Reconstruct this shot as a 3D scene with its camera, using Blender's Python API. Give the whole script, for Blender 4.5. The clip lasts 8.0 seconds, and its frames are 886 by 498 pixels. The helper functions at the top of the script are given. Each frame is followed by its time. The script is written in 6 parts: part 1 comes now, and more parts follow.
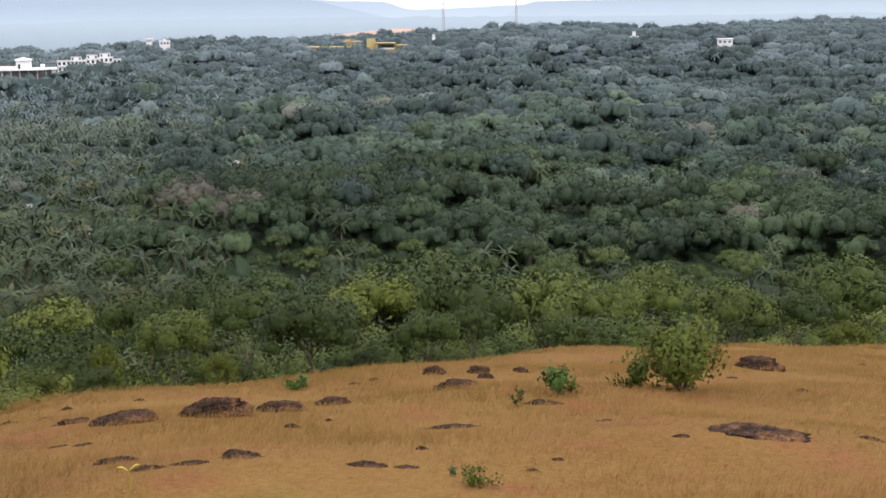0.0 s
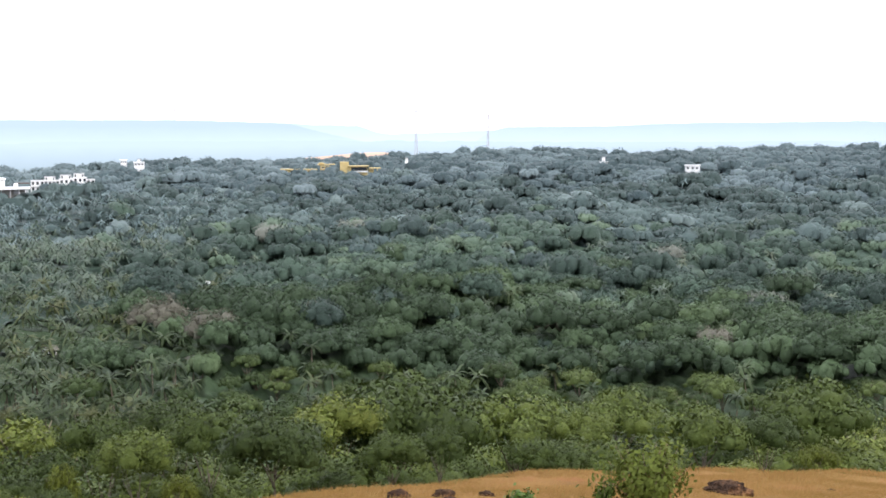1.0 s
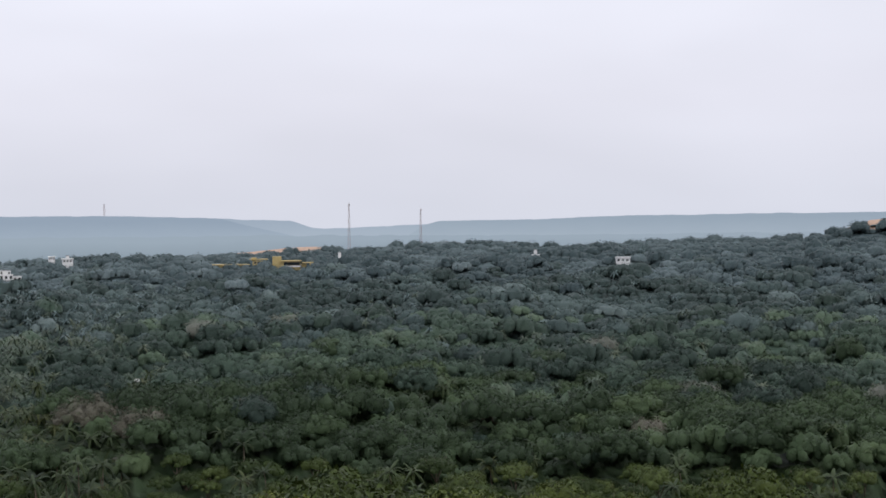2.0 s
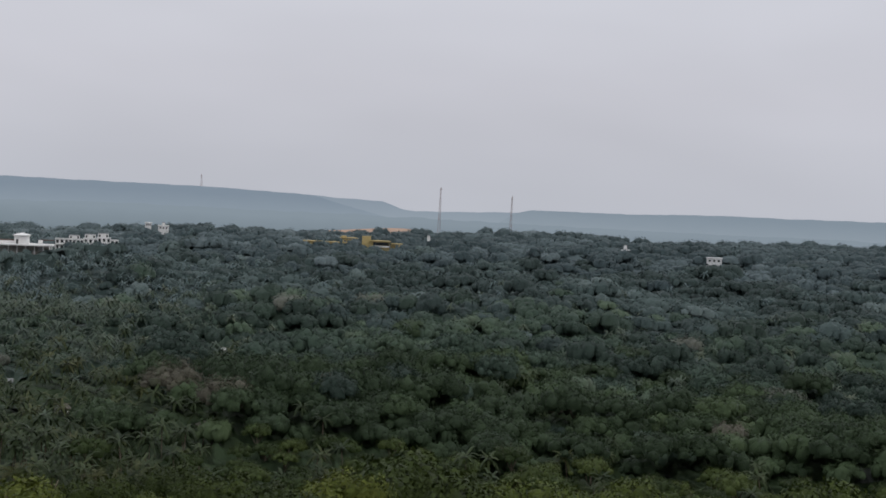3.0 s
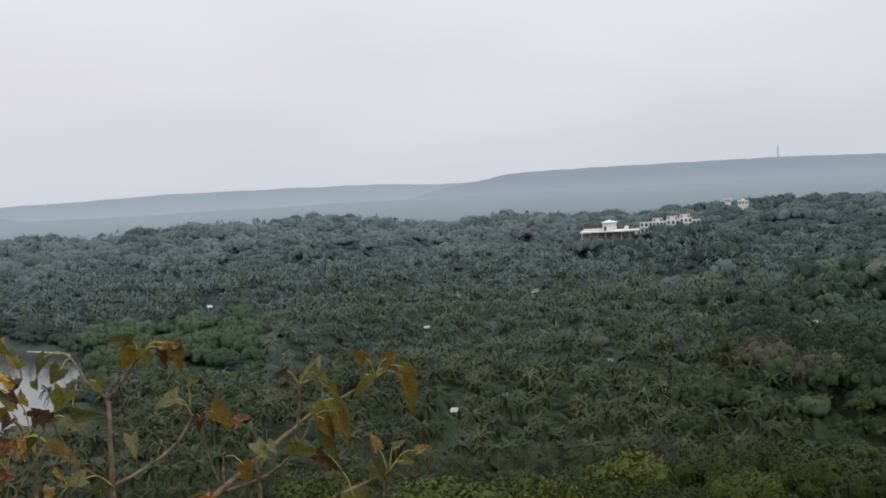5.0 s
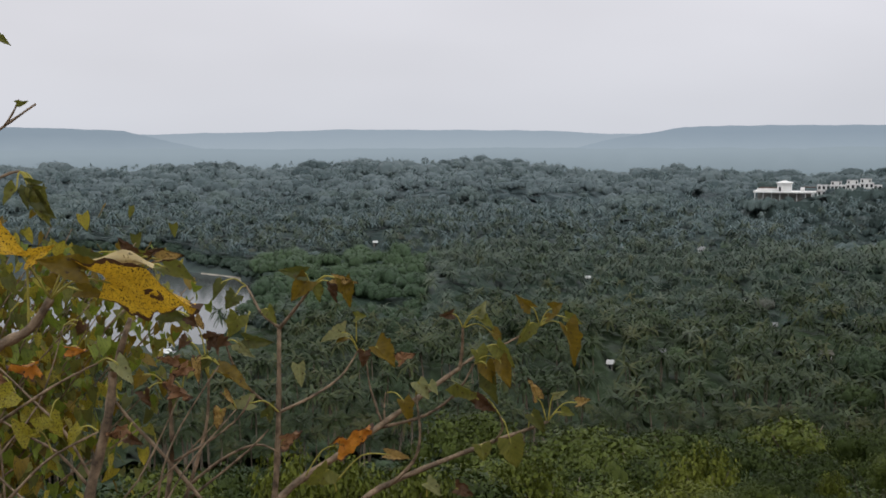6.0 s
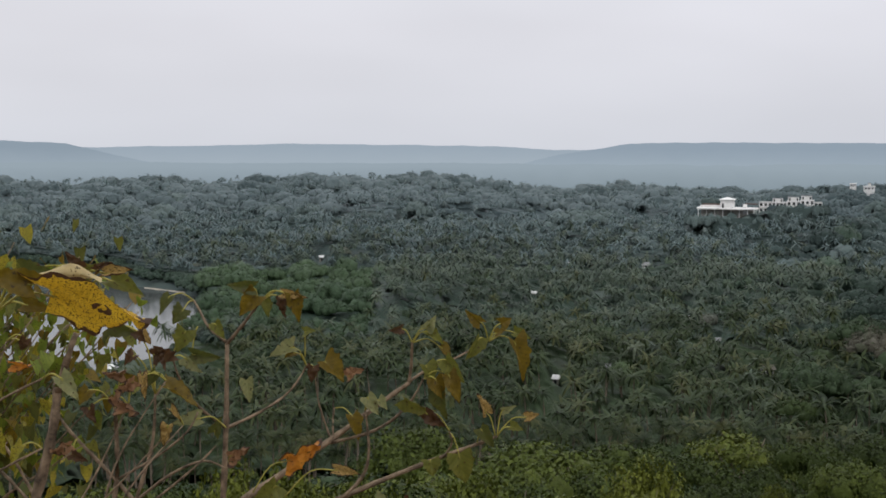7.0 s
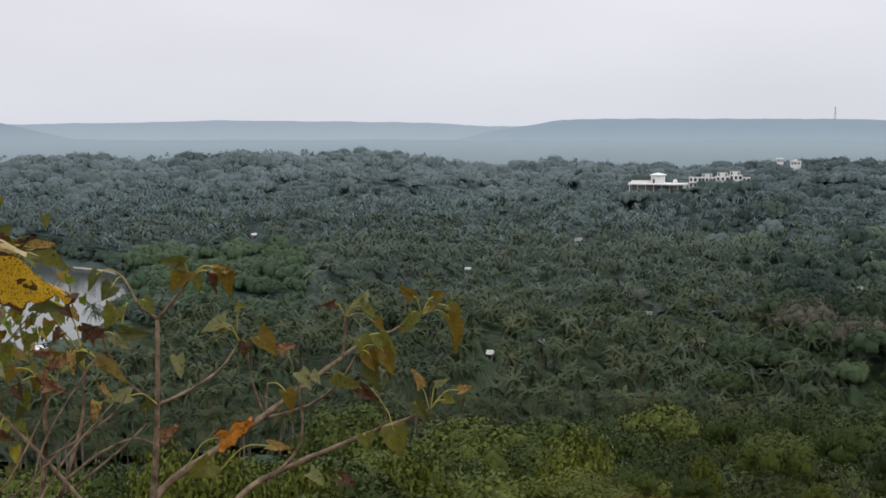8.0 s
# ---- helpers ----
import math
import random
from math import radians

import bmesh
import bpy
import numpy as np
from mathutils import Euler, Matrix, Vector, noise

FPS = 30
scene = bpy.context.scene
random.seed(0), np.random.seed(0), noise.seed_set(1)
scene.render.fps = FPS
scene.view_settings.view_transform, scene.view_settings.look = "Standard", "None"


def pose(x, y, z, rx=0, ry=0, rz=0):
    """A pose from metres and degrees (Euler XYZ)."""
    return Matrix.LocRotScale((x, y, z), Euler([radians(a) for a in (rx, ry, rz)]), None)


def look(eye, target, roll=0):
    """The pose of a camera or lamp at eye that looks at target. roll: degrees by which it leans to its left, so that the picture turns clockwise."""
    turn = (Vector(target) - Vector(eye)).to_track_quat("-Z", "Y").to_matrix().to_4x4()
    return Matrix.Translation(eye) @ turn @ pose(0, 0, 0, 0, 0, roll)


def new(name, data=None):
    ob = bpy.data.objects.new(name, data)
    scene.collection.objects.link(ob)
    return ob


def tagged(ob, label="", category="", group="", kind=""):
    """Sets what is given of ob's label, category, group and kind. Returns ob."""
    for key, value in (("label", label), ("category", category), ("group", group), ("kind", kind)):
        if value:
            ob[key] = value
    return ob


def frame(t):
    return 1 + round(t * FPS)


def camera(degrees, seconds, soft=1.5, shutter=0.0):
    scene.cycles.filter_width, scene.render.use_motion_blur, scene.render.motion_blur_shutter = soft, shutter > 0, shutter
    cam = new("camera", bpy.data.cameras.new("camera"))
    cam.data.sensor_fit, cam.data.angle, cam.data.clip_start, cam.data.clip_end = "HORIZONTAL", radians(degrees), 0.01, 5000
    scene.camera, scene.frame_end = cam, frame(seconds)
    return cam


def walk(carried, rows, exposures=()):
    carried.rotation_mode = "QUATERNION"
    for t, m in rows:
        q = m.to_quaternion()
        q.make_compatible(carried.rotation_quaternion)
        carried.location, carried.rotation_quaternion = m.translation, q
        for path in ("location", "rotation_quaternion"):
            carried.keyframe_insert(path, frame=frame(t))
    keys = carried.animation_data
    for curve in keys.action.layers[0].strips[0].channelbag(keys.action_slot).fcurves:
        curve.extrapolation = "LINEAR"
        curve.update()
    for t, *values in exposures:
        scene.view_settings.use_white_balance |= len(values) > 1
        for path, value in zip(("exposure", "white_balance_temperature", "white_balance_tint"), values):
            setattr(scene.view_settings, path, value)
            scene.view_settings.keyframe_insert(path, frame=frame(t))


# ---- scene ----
cam = camera(41.25, 8.0, soft=1.65)
#        t     x       y      z     yaw    pitch   roll
PATH = [
    (0.0, -0.045, 0.006, 1.609, 0.00, -11.92, -0.70),
    (0.5, -0.053, 0.004, 1.608, 0.14, -10.55, -0.84),
    (0.7, -0.017, -0.001, 1.601, 0.77, -9.36, -1.24),
    (0.9, 0.038, -0.007, 1.591, 0.41, -6.77, -1.21),
    (1.0, 0.049, -0.008, 1.589, -1.44, -6.00, -0.10),
    (1.2, 0.042, -0.006, 1.591, -4.05, -3.31, 1.47),
    (1.5, 0.023, -0.002, 1.597, -3.30, -2.30, -0.24),
    (1.7, 0.018, -0.001, 1.598, -4.46, -1.96, -0.74),
    (2.8, 0.008, -0.000, 1.599, -3.68, -1.00, 0.87),
    (3.0, 0.008, -0.000, 1.599, -0.40, -2.19, 2.92),
    (3.2, 0.009, 0.000, 1.598, 1.82, -4.19, 1.33),
    (3.5, 0.011, -0.000, 1.597, 4.91, -4.06, -1.10),
    (3.7, 0.012, 0.000, 1.597, 6.08, -3.84, -0.88),
    (4.0, 0.020, -0.002, 1.592, 11.08, -3.36, -1.22),
    (4.1, 0.024, -0.004, 1.589, 15.35, -2.03, -0.85),
    (4.2, 0.024, -0.005, 1.589, 16.47, -3.17, -0.79),
    (4.3, 0.024, -0.005, 1.589, 16.76, -2.90, -1.67),
    (4.5, 0.024, -0.005, 1.591, 19.67, -5.40, 0.00),
    (4.6, 0.022, -0.004, 1.593, 20.68, -5.00, -0.40),
    (4.7, 0.018, 0.000, 1.595, 22.45, -5.98, -1.05),
    (4.8, 0.014, 0.003, 1.597, 24.48, -3.94, -3.80),
    (5.0, 0.001, -0.003, 1.604, 27.41, -3.26, -3.32),
    (5.2, -0.009, 0.009, 1.603, 32.12, -4.80, -1.03),
    (6.3, -0.020, 0.002, 1.608, 35.60, -5.55, -0.18),
    (6.5, -0.023, 0.002, 1.603, 34.98, -4.98, -0.21),
    (7.0, -0.021, 0.000, 1.607, 32.88, -4.93, 0.19),
    (7.5, -0.019, 0.001, 1.609, 30.67, -5.19, 0.28),
    (8.0, -0.019, 0.001, 1.602, 29.64, -6.06, 0.08),
]
EXPOSURES = [(0.0, 1.06, 6450, 15), (0.25, 1.3, 6400, 14), (0.5, 1.62, 6300, 13), (1.0, 1.46, 6300, 12), (1.2, 1.15, 6250, 12), (1.5, 0.56, 6200, 12), (1.7, 0.4, 6250, 12), (2.8, -0.25, 6400, 10), (3.0, -0.27, 6400, 10), (3.2, -0.44, 6400, 10),
             (3.5, -0.06, 6400, 10), (4.5, -0.1, 6500, 9), (5.0, 0.1, 6550, 9), (6.5, 0.05, 6500, 9), (7.0, 0.1, 6500, 9), (7.5, 0.12, 6500, 9), (8.0, 0.2, 6500, 9)]
walk(cam, [(t, pose(x, y, z, 0, 0, yaw) @ pose(0, 0, 0, 90 + pitch) @ pose(0, 0, 0, 0, 0, roll))
           for t, x, y, z, yaw, pitch, roll in PATH], EXPOSURES)

# ---- world and sun: a bright overcast sky ----
world = bpy.data.worlds.new("overcast_sky")
scene.world = world
world.use_nodes = True
wn, wl = world.node_tree.nodes, world.node_tree.links
wn.clear()
sky = wn.new("ShaderNodeTexSky")
sky.sky_type, sky.sun_disc = "NISHITA", False
sky.sun_elevation, sky.sun_rotation = radians(52), radians(-70)
sky.dust_density, sky.air_density = 4.0, 1.5
coord = wn.new("ShaderNodeTexCoord")
sep = wn.new("ShaderNodeSeparateXYZ")
wl.new(coord.outputs["Generated"], sep.inputs[0])
ramp = wn.new("ShaderNodeValToRGB")
ramp.color_ramp.elements[0].position, ramp.color_ramp.elements[0].color = 0.0, (0.60, 0.615, 0.672, 1)
ramp.color_ramp.elements[1].position, ramp.color_ramp.elements[1].color = 0.85, (1.25, 1.28, 1.36, 1)
mid = ramp.color_ramp.elements.new(0.10)
mid.color = (0.66, 0.66, 0.718, 1)
high = ramp.color_ramp.elements.new(0.22)
high.color = (0.74, 0.747, 0.808, 1)
wl.new(sep.outputs["Z"], ramp.inputs[0])
cloud = wn.new("ShaderNodeTexNoise")
cloud.inputs["Scale"].default_value, cloud.inputs["Detail"].default_value = 2.2, 3.0
stretch = wn.new("ShaderNodeMapping")
stretch.inputs["Scale"].default_value = (1, 1, 3.5)
wl.new(coord.outputs["Generated"], stretch.inputs[0])
wl.new(stretch.outputs[0], cloud.inputs["Vector"])
band = wn.new("ShaderNodeMapRange")
band.inputs["From Min"].default_value, band.inputs["From Max"].default_value = 0.3, 0.7
band.inputs["To Min"].default_value, band.inputs["To Max"].default_value = 0.94, 1.06
wl.new(cloud.outputs["Fac"], band.inputs["Value"])
shade = wn.new("ShaderNodeVectorMath")
shade.operation = "SCALE"
wl.new(ramp.outputs[0], shade.inputs[0])
wl.new(band.outputs[0], shade.inputs["Scale"])
deck = wn.new("ShaderNodeBackground")
wl.new(shade.outputs[0], deck.inputs["Color"])
deck.inputs["Strength"].default_value = 1.08
clear_sky = wn.new("ShaderNodeBackground")
wl.new(sky.outputs[0], clear_sky.inputs["Color"])
clear_sky.inputs["Strength"].default_value = 0.05
both = wn.new("ShaderNodeMixShader")
both.inputs[0].default_value = 0.06
wl.new(deck.outputs[0], both.inputs[1])
wl.new(clear_sky.outputs[0], both.inputs[2])
wout = wn.new("ShaderNodeOutputWorld")
wl.new(both.outputs[0], wout.inputs["Surface"])
sun_data = bpy.data.lights.new("sun", "SUN")
sun_data.energy, sun_data.angle, sun_data.color = 0.9, radians(25), (1.0, 0.95, 0.88)
sun = new("sun", sun_data)
sun.matrix_world = look((300, -200, 500), (0, 0, 0))


# ---- materials ----
def material(name):
    m = bpy.data.materials.new(name)
    m.use_nodes = True
    n = m.node_tree.nodes
    return m, n, m.node_tree.links, n["Principled BSDF"]


def noise_node(n, l, scale, detail=4.0, rough=0.6, space="Object"):
    c = n.new("ShaderNodeTexCoord")
    t = n.new("ShaderNodeTexNoise")
    t.inputs["Scale"].default_value, t.inputs["Detail"].default_value = scale, detail
    t.inputs["Roughness"].default_value = rough
    l.new(c.outputs[space], t.inputs["Vector"])
    return t


def ramp_node(n, l, source, stops):
    r = n.new("ShaderNodeValToRGB")
    e = r.color_ramp.elements
    e[0].position, e[0].color = stops[0][0], (*stops[0][1], 1)
    e[1].position, e[1].color = stops[-1][0], (*stops[-1][1], 1)
    for p, c in stops[1:-1]:
        e.new(p).color = (*c, 1)
    l.new(source, r.inputs[0])
    return r


def mix_node(n, l, fac, a, b, blend="MIX"):
    m = n.new("ShaderNodeMix")
    m.data_type, m.blend_type = "RGBA", blend
    for sock, v in ((m.inputs[0], fac), (m.inputs[6], a), (m.inputs[7], b)):
        if isinstance(v, bpy.types.NodeSocket):
            l.new(v, sock)
        elif isinstance(v, (int, float)):
            sock.default_value = v
        else:
            sock.default_value = (*v, 1)
    return m.outputs[2]


def bump(n, l, bsdf, source, strength, distance):
    b = n.new("ShaderNodeBump")
    b.inputs["Strength"].default_value, b.inputs["Distance"].default_value = strength, distance
    l.new(source, b.inputs["Height"])
    l.new(b.outputs[0], bsdf.inputs["Normal"])


def surface(name, low, high, scale=2.0, rough=0.85, relief=0.3, distance=0.02, fine=9.0):
    """A plain surface with variation at two scales."""
    m, n, l, b = material(name)
    big, small = noise_node(n, l, scale, 4), noise_node(n, l, scale * fine, 3)
    base = ramp_node(n, l, big.outputs["Fac"], [(0.3, low), (0.7, high)])
    grain = ramp_node(n, l, small.outputs["Fac"], [(0.25, (0.78, 0.78, 0.78)), (0.75, (1.0, 1.0, 1.0))])
    l.new(mix_node(n, l, 0.8, base.outputs[0], grain.outputs[0], "MULTIPLY"), b.inputs["Base Color"])
    b.inputs["Roughness"].default_value = rough
    b.inputs["Specular IOR Level"].default_value = 0.25
    bump(n, l, b, small.outputs["Fac"], relief, distance)
    return m


def leafage(name, stops, tone=True, gloss=0.5, through_light=0.25, shine=0.2, clump=0.0, deep=0.5, vary=0.09):
    """Leaves: the colour runs over the stops from tree to tree, and a little from leaf to leaf; clump: leaf masses per
    metre, as relief and as gaps darkened in the colour.
    """
    m, n, l, b = material(name)
    geo = n.new("ShaderNodeNewGeometry")
    if tone:
        t = n.new("ShaderNodeAttribute")
        t.attribute_name = "tone"
        source = t.outputs["Fac"]
    else:
        info = n.new("ShaderNodeObjectInfo")
        source = info.outputs["Random"]
    mixed = n.new("ShaderNodeMapRange")
    mixed.inputs["To Min"].default_value, mixed.inputs["To Max"].default_value = -vary, vary
    l.new(geo.outputs["Random Per Island"], mixed.inputs["Value"])
    add = n.new("ShaderNodeMath")
    add.operation = "ADD"
    l.new(source, add.inputs[0])
    l.new(mixed.outputs[0], add.inputs[1])
    colour = ramp_node(n, l, add.outputs[0], stops).outputs[0]
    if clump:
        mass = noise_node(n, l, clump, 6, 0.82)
        # Noise darkens and lightens the colour to imitate gaps between leaf masses.
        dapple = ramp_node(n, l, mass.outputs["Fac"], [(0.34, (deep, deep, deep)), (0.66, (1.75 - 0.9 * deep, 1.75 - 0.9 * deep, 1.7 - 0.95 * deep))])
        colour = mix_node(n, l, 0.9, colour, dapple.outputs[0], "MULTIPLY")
        bump(n, l, b, mass.outputs["Fac"], 0.6, 0.5 / clump)
    l.new(colour, b.inputs["Base Color"])
    b.inputs["Roughness"].default_value = gloss
    b.inputs["Specular IOR Level"].default_value = shine
    tr = n.new("ShaderNodeBsdfTranslucent")
    l.new(colour, tr.inputs["Color"])
    mx = n.new("ShaderNodeMixShader")
    mx.inputs[0].default_value = through_light
    l.new(b.outputs[0], mx.inputs[1])
    l.new(tr.outputs[0], mx.inputs[2])
    l.new(mx.outputs[0], n["Material Output"].inputs["Surface"])
    return m


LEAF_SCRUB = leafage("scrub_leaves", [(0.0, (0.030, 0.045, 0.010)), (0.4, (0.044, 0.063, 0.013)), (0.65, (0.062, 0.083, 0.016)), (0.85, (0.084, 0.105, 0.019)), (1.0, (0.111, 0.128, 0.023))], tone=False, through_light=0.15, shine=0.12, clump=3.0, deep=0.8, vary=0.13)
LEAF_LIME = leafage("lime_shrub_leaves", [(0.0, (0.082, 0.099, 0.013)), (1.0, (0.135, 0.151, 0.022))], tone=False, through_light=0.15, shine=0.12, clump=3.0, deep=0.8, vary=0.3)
# From valley to crest the leaves turn paler and bluer: distance haze painted in.
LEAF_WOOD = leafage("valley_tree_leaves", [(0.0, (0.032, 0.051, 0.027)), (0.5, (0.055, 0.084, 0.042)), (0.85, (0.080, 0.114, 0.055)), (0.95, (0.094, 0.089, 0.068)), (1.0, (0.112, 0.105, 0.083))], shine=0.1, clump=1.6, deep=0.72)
LEAF_HAZE_MID = leafage("mid_valley_leaves_hazed", [(0.0, (0.034, 0.054, 0.044)), (0.4, (0.058, 0.090, 0.067)), (0.8, (0.096, 0.138, 0.090)), (1.0, (0.128, 0.133, 0.115))], shine=0.12, clump=1.0, deep=0.75)
LEAF_HAZE_FAR = leafage("ridge_leaves_hazed", [(0.0, (0.038, 0.057, 0.054)), (0.5, (0.067, 0.097, 0.096)), (1.0, (0.134, 0.174, 0.174))], shine=0.1, clump=0.7, deep=0.85)
LEAF_HAZE_CREST = leafage("crest_leaves_hazed", [(0.0, (0.052, 0.076, 0.083)), (0.5, (0.085, 0.117, 0.128)), (1.0, (0.147, 0.187, 0.202))], shine=0.1, clump=0.6, deep=0.9)
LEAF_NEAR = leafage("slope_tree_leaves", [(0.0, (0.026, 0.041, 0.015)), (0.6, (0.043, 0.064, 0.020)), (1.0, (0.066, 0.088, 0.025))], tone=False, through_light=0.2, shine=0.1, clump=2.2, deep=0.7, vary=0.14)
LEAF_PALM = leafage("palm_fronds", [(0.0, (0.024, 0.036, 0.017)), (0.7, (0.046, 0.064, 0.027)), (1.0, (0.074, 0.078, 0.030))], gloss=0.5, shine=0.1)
# The mid and far fronds carry the air's haze in their base colour.
PALM_HAZE_MID = leafage("mid_palm_fronds_hazed", [(0.0, (0.041, 0.060, 0.042)), (0.7, (0.066, 0.093, 0.062)), (1.0, (0.094, 0.110, 0.068))], gloss=0.5, shine=0.2)
PALM_HAZE_FAR = leafage("far_palm_fronds_hazed", [(0.0, (0.090, 0.126, 0.128)), (0.7, (0.115, 0.160, 0.157)), (1.0, (0.133, 0.169, 0.155))], gloss=0.5, shine=0.2)
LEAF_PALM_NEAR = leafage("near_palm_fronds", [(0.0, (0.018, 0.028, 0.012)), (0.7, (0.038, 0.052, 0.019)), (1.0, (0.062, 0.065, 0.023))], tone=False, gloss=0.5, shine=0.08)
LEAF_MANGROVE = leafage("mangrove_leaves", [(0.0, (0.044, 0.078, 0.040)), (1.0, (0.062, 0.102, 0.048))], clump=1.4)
SAND = surface("river_sand", (0.26, 0.23, 0.19), (0.38, 0.34, 0.28), 0.3, 0.9, 0.2)
BARK = surface("bark", (0.10, 0.075, 0.055), (0.21, 0.17, 0.13), 6.0, 0.9, 0.6, 0.02)
TWIG = surface("twig_bark", (0.040, 0.027, 0.017), (0.30, 0.215, 0.140), 45.0, 0.75, 0.8, 0.003)
WHITE = surface("white_paint", (0.66, 0.65, 0.63), (0.80, 0.79, 0.77), 0.25, 0.7, 0.1)
YELLOW = surface("yellow_paint", (0.42, 0.32, 0.13), (0.52, 0.41, 0.19), 0.3, 0.75, 0.1)
CONCRETE = surface("weathered_concrete", (0.22, 0.21, 0.19), (0.36, 0.34, 0.31), 0.4, 0.9, 0.3)
TILE = surface("clay_roof", (0.055, 0.032, 0.024), (0.10, 0.055, 0.038), 0.6, 0.85, 0.4)
SHEET = surface("grey_roof_sheet", (0.17, 0.175, 0.18), (0.28, 0.28, 0.275), 0.5, 0.6, 0.2)
STEEL = surface("mast_steel", (0.30, 0.22, 0.21), (0.42, 0.36, 0.35), 0.3, 0.5, 0.1)
PALE_SHEET = surface("pale_roof_sheet", (0.50, 0.50, 0.49), (0.70, 0.70, 0.68), 0.5, 0.5, 0.2)
DULL = surface("weathered_roof", (0.085, 0.075, 0.068), (0.16, 0.145, 0.13), 0.6, 0.9, 0.3)
BLUE = surface("blue_sheet", (0.04, 0.09, 0.30), (0.06, 0.13, 0.38), 0.5, 0.5, 0.1)
DARK_GLASS_SHADE = surface("dark_glass_and_shade", (0.02, 0.022, 0.025), (0.045, 0.048, 0.05), 0.5, 0.2, 0.0)


def dry_field():
    """Golden grass turf with bare red laterite patches."""
    m, n, l, b = material("dry_grass_turf")
    big, patch, fine = noise_node(n, l, 0.22, 5), noise_node(n, l, 0.7, 5), noise_node(n, l, 14.0, 4)
    gold = ramp_node(n, l, big.outputs["Fac"], [(0.3, (0.106, 0.052, 0.014)), (0.45, (0.158, 0.082, 0.023)), (0.58, (0.168, 0.094, 0.026)), (0.72, (0.120, 0.080, 0.018))])
    red = ramp_node(n, l, patch.outputs["Fac"], [(0.52, (0, 0, 0)), (0.68, (1, 1, 1))])
    mixed = mix_node(n, l, red.outputs[0], gold.outputs[0], (0.17, 0.068, 0.026))
    grain = ramp_node(n, l, fine.outputs["Fac"], [(0.3, (0.6, 0.6, 0.6)), (0.7, (1, 1, 1))])
    turf = mix_node(n, l, 0.8, mixed, grain.outputs[0], "MULTIPLY")
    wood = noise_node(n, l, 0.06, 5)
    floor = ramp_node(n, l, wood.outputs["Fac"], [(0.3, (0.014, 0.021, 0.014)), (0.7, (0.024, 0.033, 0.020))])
    # The wood floor fades to blue-grey with distance, haze painted into its colour.
    haze_mask = n.new("ShaderNodeAttribute")
    haze_mask.attribute_name = "distance_haze"
    hazed_floor = ramp_node(n, l, wood.outputs["Fac"], [(0.3, (0.070, 0.094, 0.098)), (0.7, (0.090, 0.116, 0.112))])
    floor = mix_node(n, l, haze_mask.outputs["Fac"], floor.outputs[0], hazed_floor.outputs[0])
    kind = n.new("ShaderNodeAttribute")
    kind.attribute_name = "open_field"
    cut = n.new("ShaderNodeAttribute")
    cut.attribute_name = "bare_soil"
    soil = ramp_node(n, l, patch.outputs["Fac"], [(0.35, (0.30, 0.20, 0.145)), (0.65, (0.40, 0.29, 0.22))])
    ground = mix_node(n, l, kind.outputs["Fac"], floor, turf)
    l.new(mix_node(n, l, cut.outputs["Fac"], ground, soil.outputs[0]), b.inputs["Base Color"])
    b.inputs["Roughness"].default_value = 0.95
    b.inputs["Specular IOR Level"].default_value = 0.08
    bump(n, l, b, fine.outputs["Fac"], 0.5, 0.05)
    return m


def laterite():
    m, n, l, b = material("laterite_rock")
    big, pit = noise_node(n, l, 4.0, 5), noise_node(n, l, 26.0, 4)
    base = ramp_node(n, l, big.outputs["Fac"], [(0.34, (0.022, 0.015, 0.012)), (0.52, (0.072, 0.043, 0.028)), (0.66, (0.190, 0.098, 0.048))])
    dark = ramp_node(n, l, pit.outputs["Fac"], [(0.35, (0.35, 0.35, 0.35)), (0.6, (1, 1, 1))])
    l.new(mix_node(n, l, 0.9, base.outputs[0], dark.outputs[0], "MULTIPLY"), b.inputs["Base Color"])
    b.inputs["Roughness"].default_value = 0.95
    b.inputs["Specular IOR Level"].default_value = 0.04
    bump(n, l, b, pit.outputs["Fac"], 1.0, 0.06)
    return m


def blades():
    m, n, l, b = material("dry_grass_blades")
    geo = n.new("ShaderNodeNewGeometry")
    big = noise_node(n, l, 0.35, 4)
    straw = ramp_node(n, l, geo.outputs["Random Per Island"], [(0.0, (0.124, 0.064, 0.017)), (0.5, (0.162, 0.092, 0.028)), (0.9, (0.215, 0.136, 0.050)), (1.0, (0.120, 0.096, 0.022))])
    field = ramp_node(n, l, big.outputs["Fac"], [(0.35, (0.75, 0.72, 0.60)), (0.65, (1.0, 0.95, 0.95))])
    l.new(mix_node(n, l, 0.9, straw.outputs[0], field.outputs[0], "MULTIPLY"), b.inputs["Base Color"])
    b.inputs["Roughness"].default_value = 0.9
    b.inputs["Specular IOR Level"].default_value = 0.1
    return m


